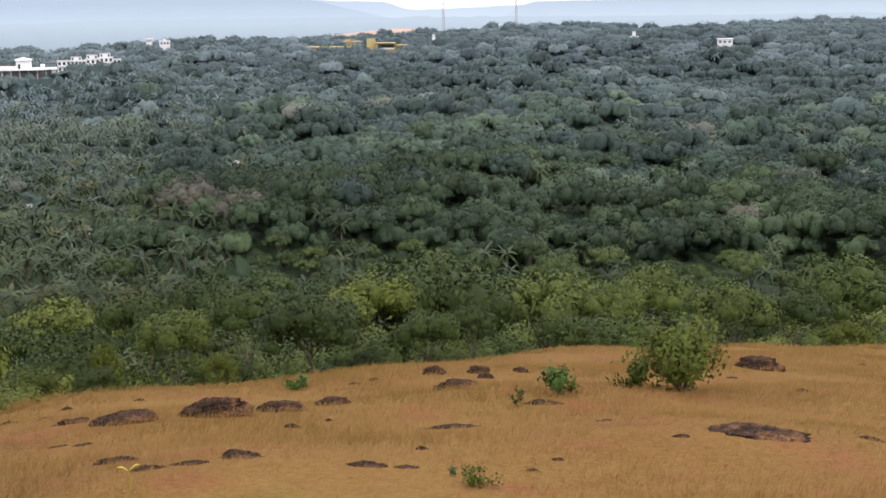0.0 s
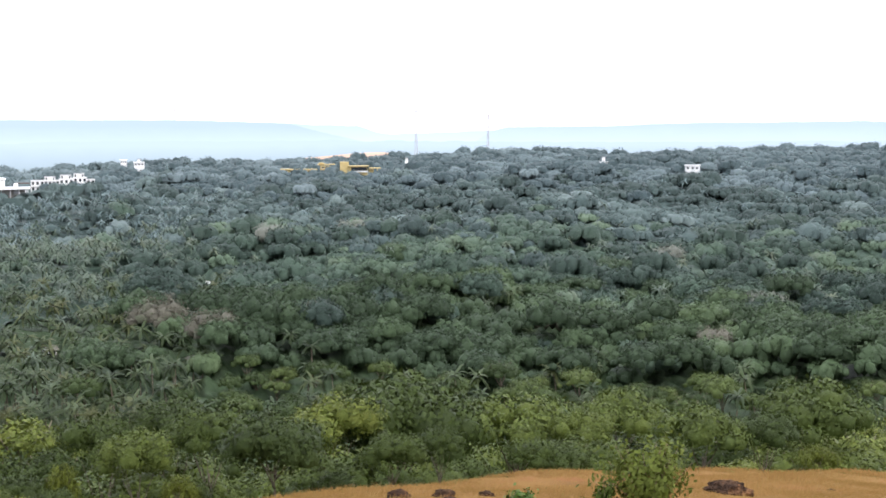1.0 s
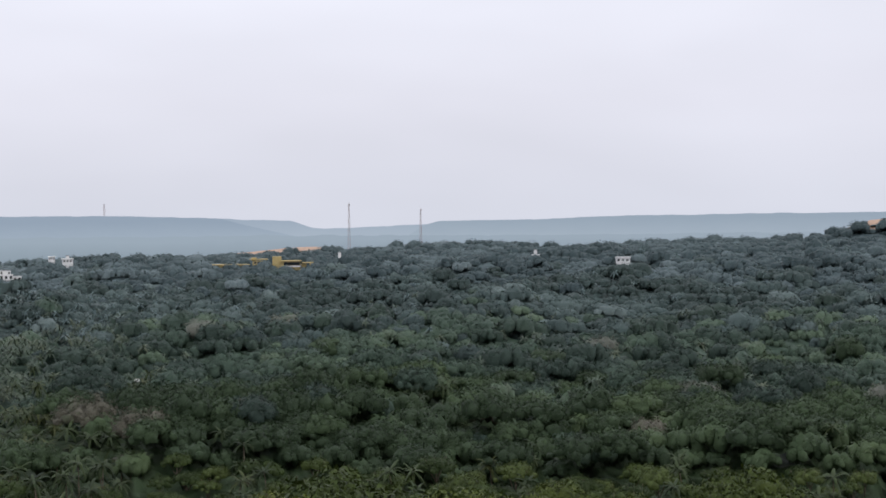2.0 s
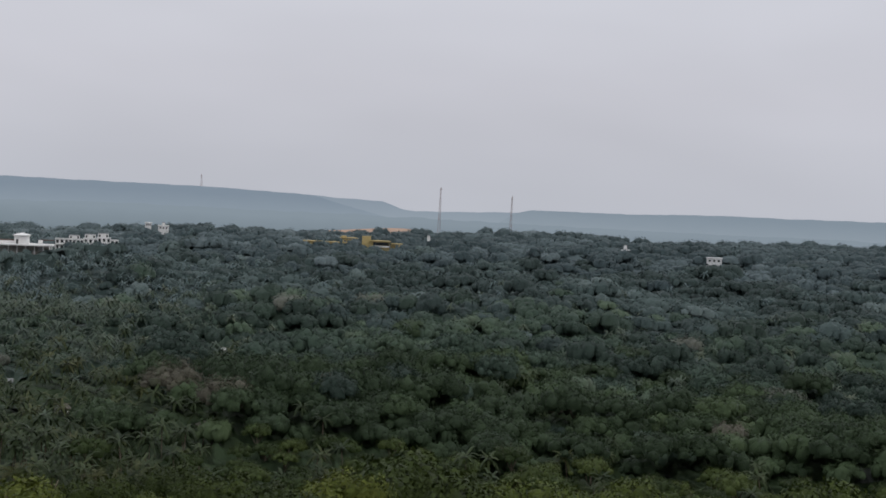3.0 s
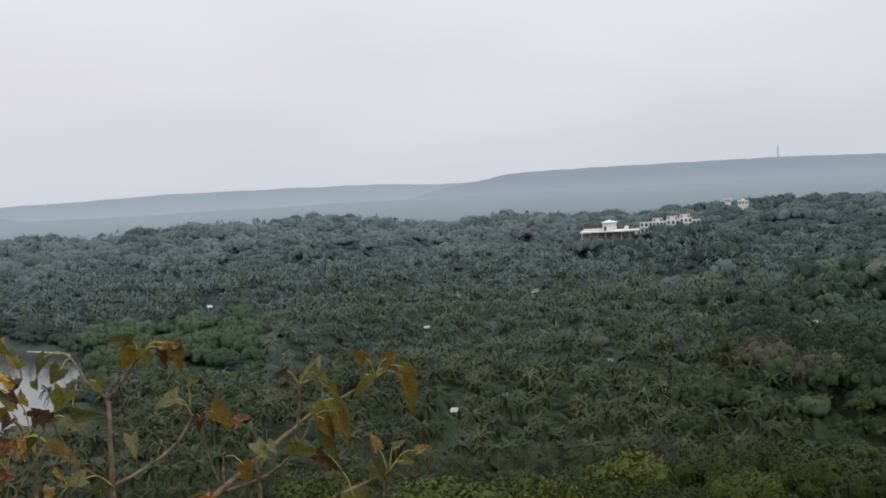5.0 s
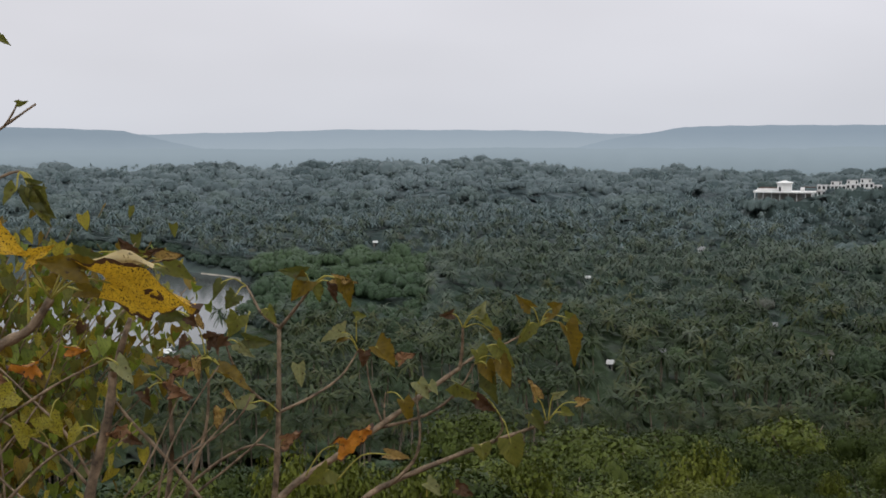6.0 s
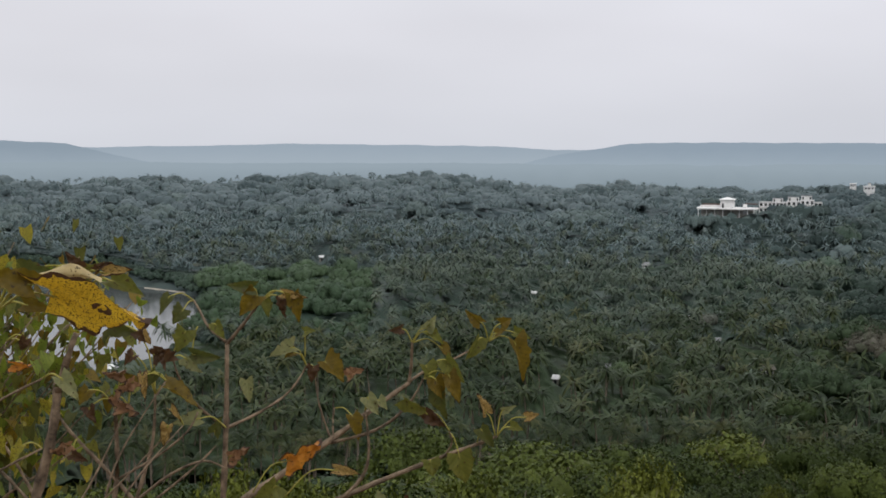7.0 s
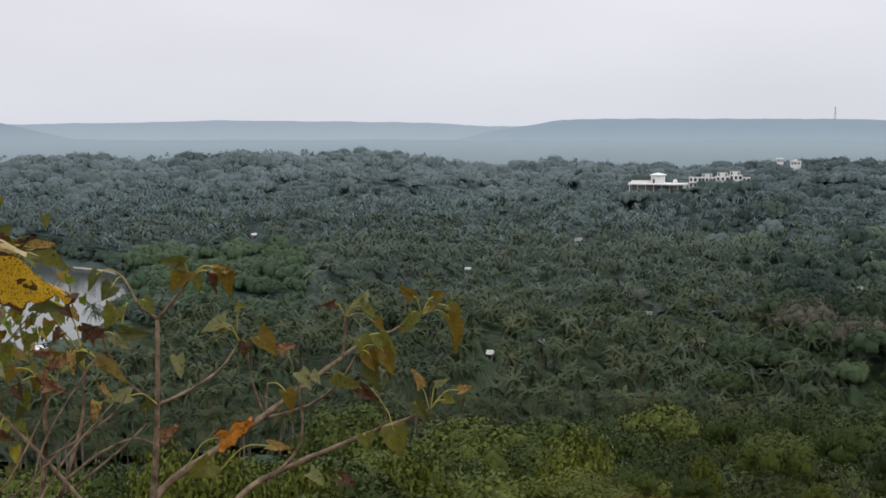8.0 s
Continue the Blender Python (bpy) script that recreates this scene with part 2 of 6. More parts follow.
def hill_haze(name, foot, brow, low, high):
    """Far hills, pale as air makes them: haze painted as a glow, foot to brow."""
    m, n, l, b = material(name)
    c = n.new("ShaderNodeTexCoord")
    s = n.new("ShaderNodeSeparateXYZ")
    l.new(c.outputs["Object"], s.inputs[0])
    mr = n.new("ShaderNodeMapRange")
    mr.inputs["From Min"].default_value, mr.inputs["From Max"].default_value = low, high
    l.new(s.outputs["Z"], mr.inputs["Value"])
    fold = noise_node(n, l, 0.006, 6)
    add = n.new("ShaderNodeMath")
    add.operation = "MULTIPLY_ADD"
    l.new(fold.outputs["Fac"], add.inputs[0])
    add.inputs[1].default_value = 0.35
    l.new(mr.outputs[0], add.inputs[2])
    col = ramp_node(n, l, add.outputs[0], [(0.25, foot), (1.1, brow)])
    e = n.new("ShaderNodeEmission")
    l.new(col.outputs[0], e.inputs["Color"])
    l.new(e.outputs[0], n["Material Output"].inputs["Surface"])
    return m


def river_water():
    m, n, l, b = material("river_water")
    b.inputs["Base Color"].default_value = (0.06, 0.065, 0.062, 1)
    b.inputs["Roughness"].default_value = 0.12
    b.inputs["IOR"].default_value = 1.33
    w = noise_node(n, l, 0.8, 3)
    bump(n, l, b, w.outputs["Fac"], 0.25, 0.05)
    return m


TURF, ROCK, BLADES, WATER = dry_field(), laterite(), blades(), river_water()


# ---- mesh helpers ----
def tri_mesh(name, verts, faces, mat, tone=None, normals=None):
    """A mesh of triangles from arrays; tone: a value for each point; normals: the way each point shades."""
    me = bpy.data.meshes.new(name)
    v, f = np.asarray(verts, np.float32).reshape(-1, 3), np.asarray(faces, np.int32).reshape(-1, 3)
    me.vertices.add(len(v))
    me.vertices.foreach_set("co", v.ravel())
    me.loops.add(f.size)
    me.loops.foreach_set("vertex_index", f.ravel())
    me.polygons.add(len(f))
    me.polygons.foreach_set("loop_start", np.arange(0, f.size, 3, dtype=np.int32))
    if tone is not None:
        me.attributes.new("tone", "FLOAT", "POINT").data.foreach_set("value", np.asarray(tone, np.float32))
    me.update(calc_edges=True)
    if normals is not None:
        me.attributes.new("custom_normal", "FLOAT_VECTOR", "POINT").data.foreach_set("vector", np.asarray(normals, np.float32).ravel())
    me.materials.append(mat)
    return me


def part(name, bm, mat, parent, label=""):
    """One mesh object under a thing or a part, from a bmesh or a ready mesh."""
    if isinstance(bm, bmesh.types.BMesh):
        me = bpy.data.meshes.new(name)
        bm.to_mesh(me)
        bm.free()
        me.materials.append(mat)
    else:
        me = bm
    ob = new(name, me)
    ob.parent = parent
    return tagged(ob, label)


def thing(name, m, label, category, group="", kind=""):
    ob = new(name)
    ob.empty_display_size = 0.3
    ob.matrix_world = m
    return tagged(ob, label, category, group, kind)


def box(x0, y0, z0, x1, y1, z1, bevel=0.0, bm=None):
    bm = bm or bmesh.new()
    made = bmesh.ops.create_cube(bm, size=1.0)["verts"]
    bmesh.ops.transform(bm, verts=made, matrix=Matrix.LocRotScale(((x0 + x1) / 2, (y0 + y1) / 2, (z0 + z1) / 2), None, (x1 - x0, y1 - y0, z1 - z0)))
    if bevel:
        bmesh.ops.bevel(bm, geom=[e for e in bm.edges if all(q in made for q in e.verts)], offset=bevel, segments=2, affect="EDGES", profile=0.7)
    return bm


def tube(points, r0, r1, sides=6, bm=None, knots=0.0, steps=4):
    """A tapered round limb along a smooth line through the points."""
    bm = bm or bmesh.new()
    pts = [Vector(p) for p in points]
    line = []
    for i in range(len(pts) - 1):
        a, b, c, d = pts[max(i - 1, 0)], pts[i], pts[i + 1], pts[min(i + 2, len(pts) - 1)]
        for k in range(steps):
            u = k / steps
            line.append(0.5 * (2 * b + (c - a) * u + (2 * a - 5 * b + 4 * c - d) * u * u + (3 * b - a - 3 * c + d) * u ** 3))
    line.append(pts[-1])
    rings = []
    for i, p in enumerate(line):
        way = (line[min(i + 1, len(line) - 1)] - line[max(i - 1, 0)]).normalized()
        q = way.to_track_quat("Z", "Y")
        r = (r0 + (r1 - r0) * i / (len(line) - 1)) * (1 + knots * math.sin(i * 2.3))
        rings.append([bm.verts.new(p + q @ Vector((r * math.cos(2 * math.pi * k / sides), r * math.sin(2 * math.pi * k / sides), 0))) for k in range(sides)])
    for a, b in zip(rings, rings[1:]):
        for k in range(sides):
            bm.faces.new((a[k], a[(k + 1) % sides], b[(k + 1) % sides], b[k])).smooth = True
    bm.faces.new(rings[0][::-1])
    bm.faces.new(rings[-1])
    return bm


# ---- terrain ----
EDGE_AZ = [-180, -60, -21, -14, -3, 3, 10, 21, 30, 45, 70, 110, 180]
EDGE_D = [60, 48, 38.5, 33, 25.8, 21.6, 20.2, 18.6, 12, 7, 6, 30, 60]
RIDGE_AZ = [-60, -23, -17, -12, -5, -1, 7, 11, 18, 24, 28, 34, 40, 48, 54]
RIDGE_EL = [1.0, 0.95, 1.05, 1.2, 1.0, 1.25, 1.6, 1.5, 1.8, 1.5, 1.65, 1.2, 1.25, 1.45, 1.45]
FLOOR, RIDGE, SLOPE = -66.0, 1100.0, 0.245


def smooth(a, b, v):
    u = np.clip((v - a) / (b - a), 0, 1)
    return u * u * (3 - 2 * u)


def polar(az, d):
    return -d * math.sin(radians(az)), d * math.cos(radians(az))


def in_river(x, y):
    az, d = np.degrees(np.arctan2(-x, y)), np.hypot(x, y)
    half = 165 * np.sqrt(np.clip((az - 44.6) / 5.0, 0, 1)) * (1 + 0.06 * np.sin(az * 1.7))
    return (np.abs(d - 470 - 28 * np.clip((49 - az) / 4, 0, 1)) < half) & (az < 95) & (d > 366)


def height(x, y):
    """The ground's height."""
    x, y = np.asarray(x, float), np.asarray(y, float)
    az, d = np.degrees(np.arctan2(-x, y)), np.hypot(x, y)
    edge = np.interp(az, EDGE_AZ, EDGE_D)
    bend = np.maximum(40, edge + 12)
    z = -SLOPE * np.minimum(d, edge) - 0.45 * (np.clip(d, edge, bend) - edge) - 0.27 * np.maximum(d - bend, 0)
    z = np.maximum(z, FLOOR)
    crest = 1.6 - RIDGE * np.tan(np.radians(np.interp(az, RIDGE_AZ, RIDGE_EL))) - 15.0
    rise = smooth(400, RIDGE, d) * (1 - smooth(RIDGE + 60, 1500, d))
    z = np.where(d > 300, FLOOR + (crest - FLOOR) * rise, z)
    z += 2.2 * smooth(350, 600, d) * (np.sin(x * 0.013 + 1) * np.sin(y * 0.011) + 0.5 * np.sin(x * 0.031 + y * 0.027))
    z += 3.6 * smooth(230, 320, d) * (1 - smooth(850, 1050, d)) * (1 - smooth(35, 42, az)) * (np.sin(x * 0.047 + 1.3 * np.sin(y * 0.021)) * np.sin(y * 0.034 + 0.8) + 0.5 * np.sin(x * 0.021 - y * 0.029))
    z += 0.07 * np.clip(d / 8, 0, 1) * (np.sin(x * 0.9 + 0.4 * y) + np.sin(y * 1.3 - 0.5 * x)) * (1 - smooth(60, 120, d))
    hx, hy = polar(-25.3, 1180)
    z += 32 * np.exp(-((x - hx) ** 2 + (y - hy) ** 2) / 62 ** 2)
    fx, fy = polar(4.0, 1265)
    z += 17.0 * np.exp(-((x - fx) / 110) ** 4 - ((y - fy) / 70) ** 2)
    bx, by = polar(17.8, 755)
    z += 9 * np.exp(-((x - bx) ** 2 + (y - by) ** 2) / 70 ** 2)
    return np.where(in_river(x, y), FLOOR - 3.0, z)


def ground_at(x, y):
    return float(height(x, y))


def build_ground():
    rings = np.concatenate([[0.0], np.geomspace(0.7, 60, 75), np.arange(67, 1300, 10.0), np.geomspace(1310, 4900, 24)])
    spokes = np.radians(np.concatenate([np.arange(-30, 64, 0.75), np.arange(64, 330, 3.0)]))
    rr, ss = np.meshgrid(rings, spokes, indexing="ij")
    x, y = -rr * np.sin(ss), rr * np.cos(ss)
    v = np.stack([x, y, height(x, y)], -1).reshape(-1, 3)
    nr, ns = len(rings), len(spokes)
    i = np.arange(nr - 1)[:, None] * ns
    k, k2 = np.arange(ns)[None], (np.arange(ns)[None] + 1) % ns
    a, b, c, d = i + k, i + k2, i + ns + k2, i + ns + k
    f = np.concatenate([np.stack([a, c, b], -1).reshape(-1, 3), np.stack([a, d, c], -1).reshape(-1, 3)])
    me = tri_mesh("ground", v, f, TURF)
    az, d = np.degrees(np.arctan2(-v[:, 0], v[:, 1])), np.hypot(v[:, 0], v[:, 1])
    field = d < np.interp(az, EDGE_AZ, EDGE_D) + 1.5
    far = np.zeros(len(v), bool)
    for caz, cd, wide, deep in ((4.2, 1245, 62, 62), (-25.3, 1180, 62, 62)):
        cx, cy = polar(caz, cd)
        far |= ((v[:, 0] - cx) / wide) ** 2 + ((v[:, 1] - cy) / deep) ** 2 < 1
    # How much painted haze the floor takes, growing from 330 to 800 m.
    me.attributes.new("distance_haze", "FLOAT", "POINT").data.foreach_set("value", smooth(330, 800, d).astype(np.float32))
    me.attributes.new("open_field", "FLOAT", "POINT").data.foreach_set("value", field.astype(np.float32))
    me.attributes.new("bare_soil", "FLOAT", "POINT").data.foreach_set("value", far.astype(np.float32))
    me.polygons.foreach_set("use_smooth", np.ones(len(me.polygons), bool))
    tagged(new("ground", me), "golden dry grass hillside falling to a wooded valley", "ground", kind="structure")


def build_river():
    az = np.radians(np.arange(43.5, 97, 0.5))
    v = np.concatenate([np.stack([-r * np.sin(az), r * np.cos(az), 0 * az + FLOOR - 1.2], -1) for r in (290, 400, 520, 640)])
    n = len(az)
    f = [q for j in range(3) for i in range(n - 1) for q in ((j * n + i, j * n + i + 1, (j + 1) * n + i + 1), (j * n + i, (j + 1) * n + i + 1, (j + 1) * n + i))]
    me = tri_mesh("river", v, f, WATER)
    ob = tagged(new("river", me), "calm grey river reflecting the overcast sky", "river", kind="structure")
    return ob


def build_hill(name, d, outline, foot, brow, label, low=-75, high=15, rough=1.0):
    """A far plateau: outline gives azimuth and the brow's elevation in degrees."""
    az = np.arange(outline[0][0], outline[-1][0] + 0.01, 0.12)
    el = np.interp(az, [o[0] for o in outline], [o[1] for o in outline])
    el += rough * np.convolve(np.random.default_rng(int(d)).normal(0, 0.030, len(az) + 6), np.ones(7) / 7, "valid")
    top = 1.6 + d * np.tan(np.radians(el))
    rows = []
    for k, (back, fall) in enumerate(((160, 0.25), (0, 0.0), (-60, 0.18), (-160, 0.55), (-330, 1.0))):
        r = d + back + 25 * np.sin(az * 3.7 + k) * (k > 1)
        z = top + (-80 - top) * fall
        rows.append(np.stack([-r * np.sin(np.radians(az)), r * np.cos(np.radians(az)), z], -1))
    n = len(az)
    f = [q for j in range(len(rows) - 1) for i in range(n - 1) for q in ((j * n + i, j * n + i + 1, (j + 1) * n + i + 1), (j * n + i, (j + 1) * n + i + 1, (j + 1) * n + i))]
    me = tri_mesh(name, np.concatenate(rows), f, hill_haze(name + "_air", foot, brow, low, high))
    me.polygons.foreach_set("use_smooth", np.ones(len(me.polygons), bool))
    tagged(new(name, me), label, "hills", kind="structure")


def build_sandbank():
    """A low strip of sand along the far bank."""
    az = np.arange(45.3, 47.3, 0.1)
    far = 470 + 28 * np.clip((49 - az) / 4, 0, 1) + 165 * np.sqrt(np.clip((az - 44.6) / 5.0, 0, 1)) * (1 + 0.06 * np.sin(az * 1.7))
    rows = [np.stack([-r * np.sin(np.radians(az)), r * np.cos(np.radians(az)), 0 * az + FLOOR + h], -1) for r, h in ((far - 9, -1.5), (far - 6 + np.sin(az * 9), -0.95), (far + 3, -0.7), (far + 6, -3.5))]
    n = len(az)
    f = [q for j in range(3) for i in range(n - 1) for q in ((j * n + i, j * n + i + 1, (j + 1) * n + i + 1), (j * n + i, (j + 1) * n + i + 1, (j + 1) * n + i))]
    tagged(new("sandbank", tri_mesh("sandbank", np.concatenate(rows), f, SAND)), "narrow pale sandbank on the far river bank", "sandbank", kind="structure")


build_ground()
build_river()
build_sandbank()
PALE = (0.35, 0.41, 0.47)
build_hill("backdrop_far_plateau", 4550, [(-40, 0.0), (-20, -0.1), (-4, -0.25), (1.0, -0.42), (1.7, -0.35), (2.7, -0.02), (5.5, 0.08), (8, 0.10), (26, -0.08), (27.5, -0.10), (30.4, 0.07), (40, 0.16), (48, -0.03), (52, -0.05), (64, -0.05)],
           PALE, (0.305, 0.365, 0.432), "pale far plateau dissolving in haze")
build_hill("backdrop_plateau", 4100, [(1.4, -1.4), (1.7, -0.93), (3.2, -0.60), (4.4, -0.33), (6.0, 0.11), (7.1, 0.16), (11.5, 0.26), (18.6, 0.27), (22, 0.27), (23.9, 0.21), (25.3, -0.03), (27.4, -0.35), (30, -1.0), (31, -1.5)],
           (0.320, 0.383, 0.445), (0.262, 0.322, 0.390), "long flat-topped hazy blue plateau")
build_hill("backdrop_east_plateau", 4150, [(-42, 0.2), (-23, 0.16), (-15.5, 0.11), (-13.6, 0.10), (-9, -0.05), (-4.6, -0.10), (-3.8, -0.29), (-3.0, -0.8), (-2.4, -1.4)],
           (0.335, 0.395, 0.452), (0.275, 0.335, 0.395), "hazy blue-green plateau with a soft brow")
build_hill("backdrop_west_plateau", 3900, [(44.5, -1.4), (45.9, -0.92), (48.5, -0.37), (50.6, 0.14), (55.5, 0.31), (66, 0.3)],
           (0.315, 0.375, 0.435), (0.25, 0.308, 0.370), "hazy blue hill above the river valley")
# A glowing haze-coloured band, raised to hide the far ground from the camera.
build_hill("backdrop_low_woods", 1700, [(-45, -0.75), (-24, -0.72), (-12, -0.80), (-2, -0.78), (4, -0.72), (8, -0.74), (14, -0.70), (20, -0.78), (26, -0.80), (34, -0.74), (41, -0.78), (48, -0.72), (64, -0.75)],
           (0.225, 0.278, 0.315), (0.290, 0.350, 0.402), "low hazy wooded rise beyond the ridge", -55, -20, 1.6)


# ---- foliage shapes, as arrays of triangles ----
def ball(rounds):
    """Points and triangles of a round core."""
    bm = bmesh.new()
    bmesh.ops.create_icosphere(bm, subdivisions=rounds, radius=1.0)
    v = np.array([q.co[:] for q in bm.verts])
    f = np.array([[q.index for q in g.verts] for g in bm.faces])
    bm.free()
    return v, f


BALLS = {1: ball(1), 2: ball(2)}


def unit(v):
    return v / np.maximum(np.linalg.norm(v, axis=-1, keepdims=True), 1e-9)


def cards(rng, at, out, size, quads, tilt=0.36, flutter=0.16):
    """Leaf cards at the points, turned roughly to the ways out: points, triangles and the ways they shade."""
    n = len(at)
    face = np.repeat(unit(out + flutter * rng.normal(size=(n, 3))), 4 if quads else 3, axis=0)
    nrm = unit(out + tilt * rng.normal(size=(n, 3)))
    a = unit(np.cross(nrm, rng.normal(size=(n, 3))))
    b = np.cross(nrm, a)
    s = size * rng.uniform(0.6, 1.35, (n, 1))
    if quads:
        v = np.stack([at - a * s, at - b * s * 0.55, at + a * s * 1.1, at + b * s * 0.55], 1).reshape(-1, 3)
        i = np.arange(n)[:, None] * 4
        return v, np.concatenate([i + [0, 1, 2], i + [0, 2, 3]]), face
    v = np.stack([at - a * s, at + a * s * 0.9 - b * s * 0.35, at + b * s * 0.9], 1).reshape(-1, 3)
    return v, np.arange(n * 3).reshape(-1, 3), face


def joined(pieces):
    vs, fs, ns, k = [], [], [], 0
    for v, f, *w in pieces:
        vs.append(v)
        fs.append(np.asarray(f) + k)
        ns += w
        k += len(v)
    return (np.concatenate(vs), np.concatenate(fs), *([np.concatenate(ns)] if ns else []))


def crown(rng, lobes, n, size, flat=0.75, low=-0.35, core=0.80, lift=0.0, small=0.30, large=0.52, dome=0.35, rounds=1, thin=(0.80, 1.12), flutter=0.3, skirt=False):
    """A crown about 1 wide in radius, from the height 0 up: rounded leaf masses, each a dim core under a skin of leaf cards."""
    c = np.zeros((lobes, 3))
    r = rng.uniform(small, large, lobes)
    for i in range(lobes):
        ang, rad = 2.4 * i + rng.uniform(-0.5, 0.5), (1 - r[i]) * math.sqrt((i + 0.3) / lobes)
        c[i] = [rad * math.cos(ang), rad * math.sin(ang), flat * (0.50 + 0.70 * math.sqrt(max(0.0, 1 - rad * rad)) - 0.2 + rng.uniform(-0.12, 0.12))]
    pick = rng.choice(lobes, n, p=r ** 2 / (r ** 2).sum())
    w = unit(rng.normal(size=(n, 3)))
    w[:, 2] = np.where(w[:, 2] < low, -w[:, 2], w[:, 2])
    at = c[pick] + w * r[pick][:, None] * [1, 1, flat] * rng.uniform(*thin, (n, 1))
    deep = np.min(np.linalg.norm((at[:, None] - c[None]) / [1, 1, flat], axis=-1) / r[None], axis=1) < min(core, 0.9)
    keep = ~deep
    middle = np.array([0, 0, 0.35 * flat])
    pieces = [cards(rng, at[keep], unit(w[keep] + dome * (at[keep] - middle) + [0, 0, lift]), size, False, 0.45, flutter)]
    if core:
        bv, bf = BALLS[rounds]
        if skirt:
            side = bv * [1, 1, 0]
            bv = np.where((bv[:, 2] < -0.1)[:, None], side / np.maximum(np.linalg.norm(side, axis=1, keepdims=True), 0.3) + bv * [0, 0, 1.9], bv)
        bf = bf[bv[bf].mean(axis=1)[:, 2] > (-1.5 if skirt else -0.45)]
        for i in range(lobes):
            wob = 1 + 0.13 * np.sin(bv @ [3.0, 5.0, 4.0] + i) + 0.08 * np.sin(bv @ [-7.0, 6.0, 8.0] + 2 * i)
            pieces.append((c[i] + bv * wob[:, None] * r[i] * core * [1, 1, flat], bf, unit(bv + dome * (c[i] + bv * r[i] - middle) + [0, 0, lift])))
    return joined(pieces)


def leafy_mesh(shape, mat):
    return tri_mesh("foliage", shape[0], shape[1], mat, normals=shape[2])


def limbs(rng, tall, reach, r, n=4):
    """A tapered trunk with limbs, as one mesh."""
    bm = tube([(0, 0, -0.4), (0.05 * tall, 0.02 * tall, tall * 0.4), (0.02 * tall, 0, tall)], r, r * 0.45, 5, steps=2)
    for k in range(n):
        a = 2 * math.pi * k / n + rng.uniform(-0.5, 0.5)
        tube([(0.03 * tall, 0.01 * tall, tall * rng.uniform(0.45, 0.8)), (reach * 0.35 * math.cos(a), reach * 0.35 * math.sin(a), tall * 0.98),
              (reach * 0.75 * math.cos(a), reach * 0.75 * math.sin(a), tall + reach * 0.5)], r * 0.5, r * 0.12, 3, bm, steps=2)
    return bm


def palm_head(rng, fronds, leaflets, long=3.6):
    """Coconut fronds round the origin: arching ribs with leaflets hanging from both sides."""
    pieces = []
    for k in range(fronds):
        a = 2.4 * k + rng.uniform(-0.3, 0.3)
        lift = rng.uniform(-0.25, 1.45)
        l = long * rng.uniform(0.8, 1.15)
        u = np.linspace(0.12, 1, leaflets)
        out = l * (u - 0.18 * u ** 2 * (1 + max(-lift, 0)))
        z = l * (lift * u * 0.75 - 0.62 * u ** 2.2)
        rib = np.stack([out * math.cos(a), out * math.sin(a), z], -1)
        side = np.array([-math.sin(a), math.cos(a), 0])
        step = np.gradient(rib, axis=0)
        for s in (-1, 1):
            w = 0.70 * np.sin(np.pi * np.clip(u * 0.9 + 0.12, 0, 1))[:, None]
            tip = rib + side * s * w * 1.0 + np.array([0, 0, -0.38]) * w + step * 0.5
            v = np.stack([rib - s * step * 0.42, rib + s * step * 0.42, tip], 1).reshape(-1, 3)
            lit = np.tile(unit(np.array([0.45 * math.cos(a), 0.45 * math.sin(a), 0.9]) + 0.3 * s * side), (len(v), 1))
            pieces.append((v, np.arange(len(v)).reshape(-1, 3), lit))
    return joined(pieces)


def palm_plume(rng, fronds, joints, long=4.2, folded=True):
    """A coconut crown for the middle distance: each frond an arching notched blade, folded along its rib."""
    pieces = []
    u = np.linspace(0.06, 1, joints)
    half = (0.36 if folded else 0.44) * np.sin(np.pi * np.clip(0.16 + 0.82 * u, 0, 1)) * np.where(np.arange(joints) % 2, 1.15, 0.75)
    half[-1] = 0.03
    i = np.arange(joints - 1)
    f = np.concatenate([np.stack([i, i + 1, i + joints], -1), np.stack([i + 1, i + 1 + joints, i + joints], -1)])
    for k in range(fronds):
        a = 2.4 * k + rng.uniform(-0.3, 0.3)
        lift = 1.45 - 1.9 * ((k + 0.5) / fronds) ** 0.8 + rng.uniform(-0.15, 0.15)
        l = long * rng.uniform(0.8, 1.15)
        out = l * (u - 0.22 * u ** 2)
        z = l * (lift * u * 0.75 - 0.60 * u ** 2.2)
        rib = np.stack([out * math.cos(a), out * math.sin(a), z], -1)
        side = np.array([-math.sin(a), math.cos(a), 0])
        up = unit(np.cross(np.gradient(rib, axis=0), side))
        for sgn in (-1, 1) if folded else (1,):
            edge = rib + sgn * side * half[:, None] - up * 0.4 * half[:, None] * folded
            inner = rib if folded else rib - side * half[:, None]
            lit = unit(0.6 * up + 0.3 * sgn * side * folded + [0, 0, 0.9])
            pieces.append((np.concatenate([inner, edge]), f if sgn > 0 else f[:, ::-1], np.concatenate([lit, lit])))
    return joined(pieces)


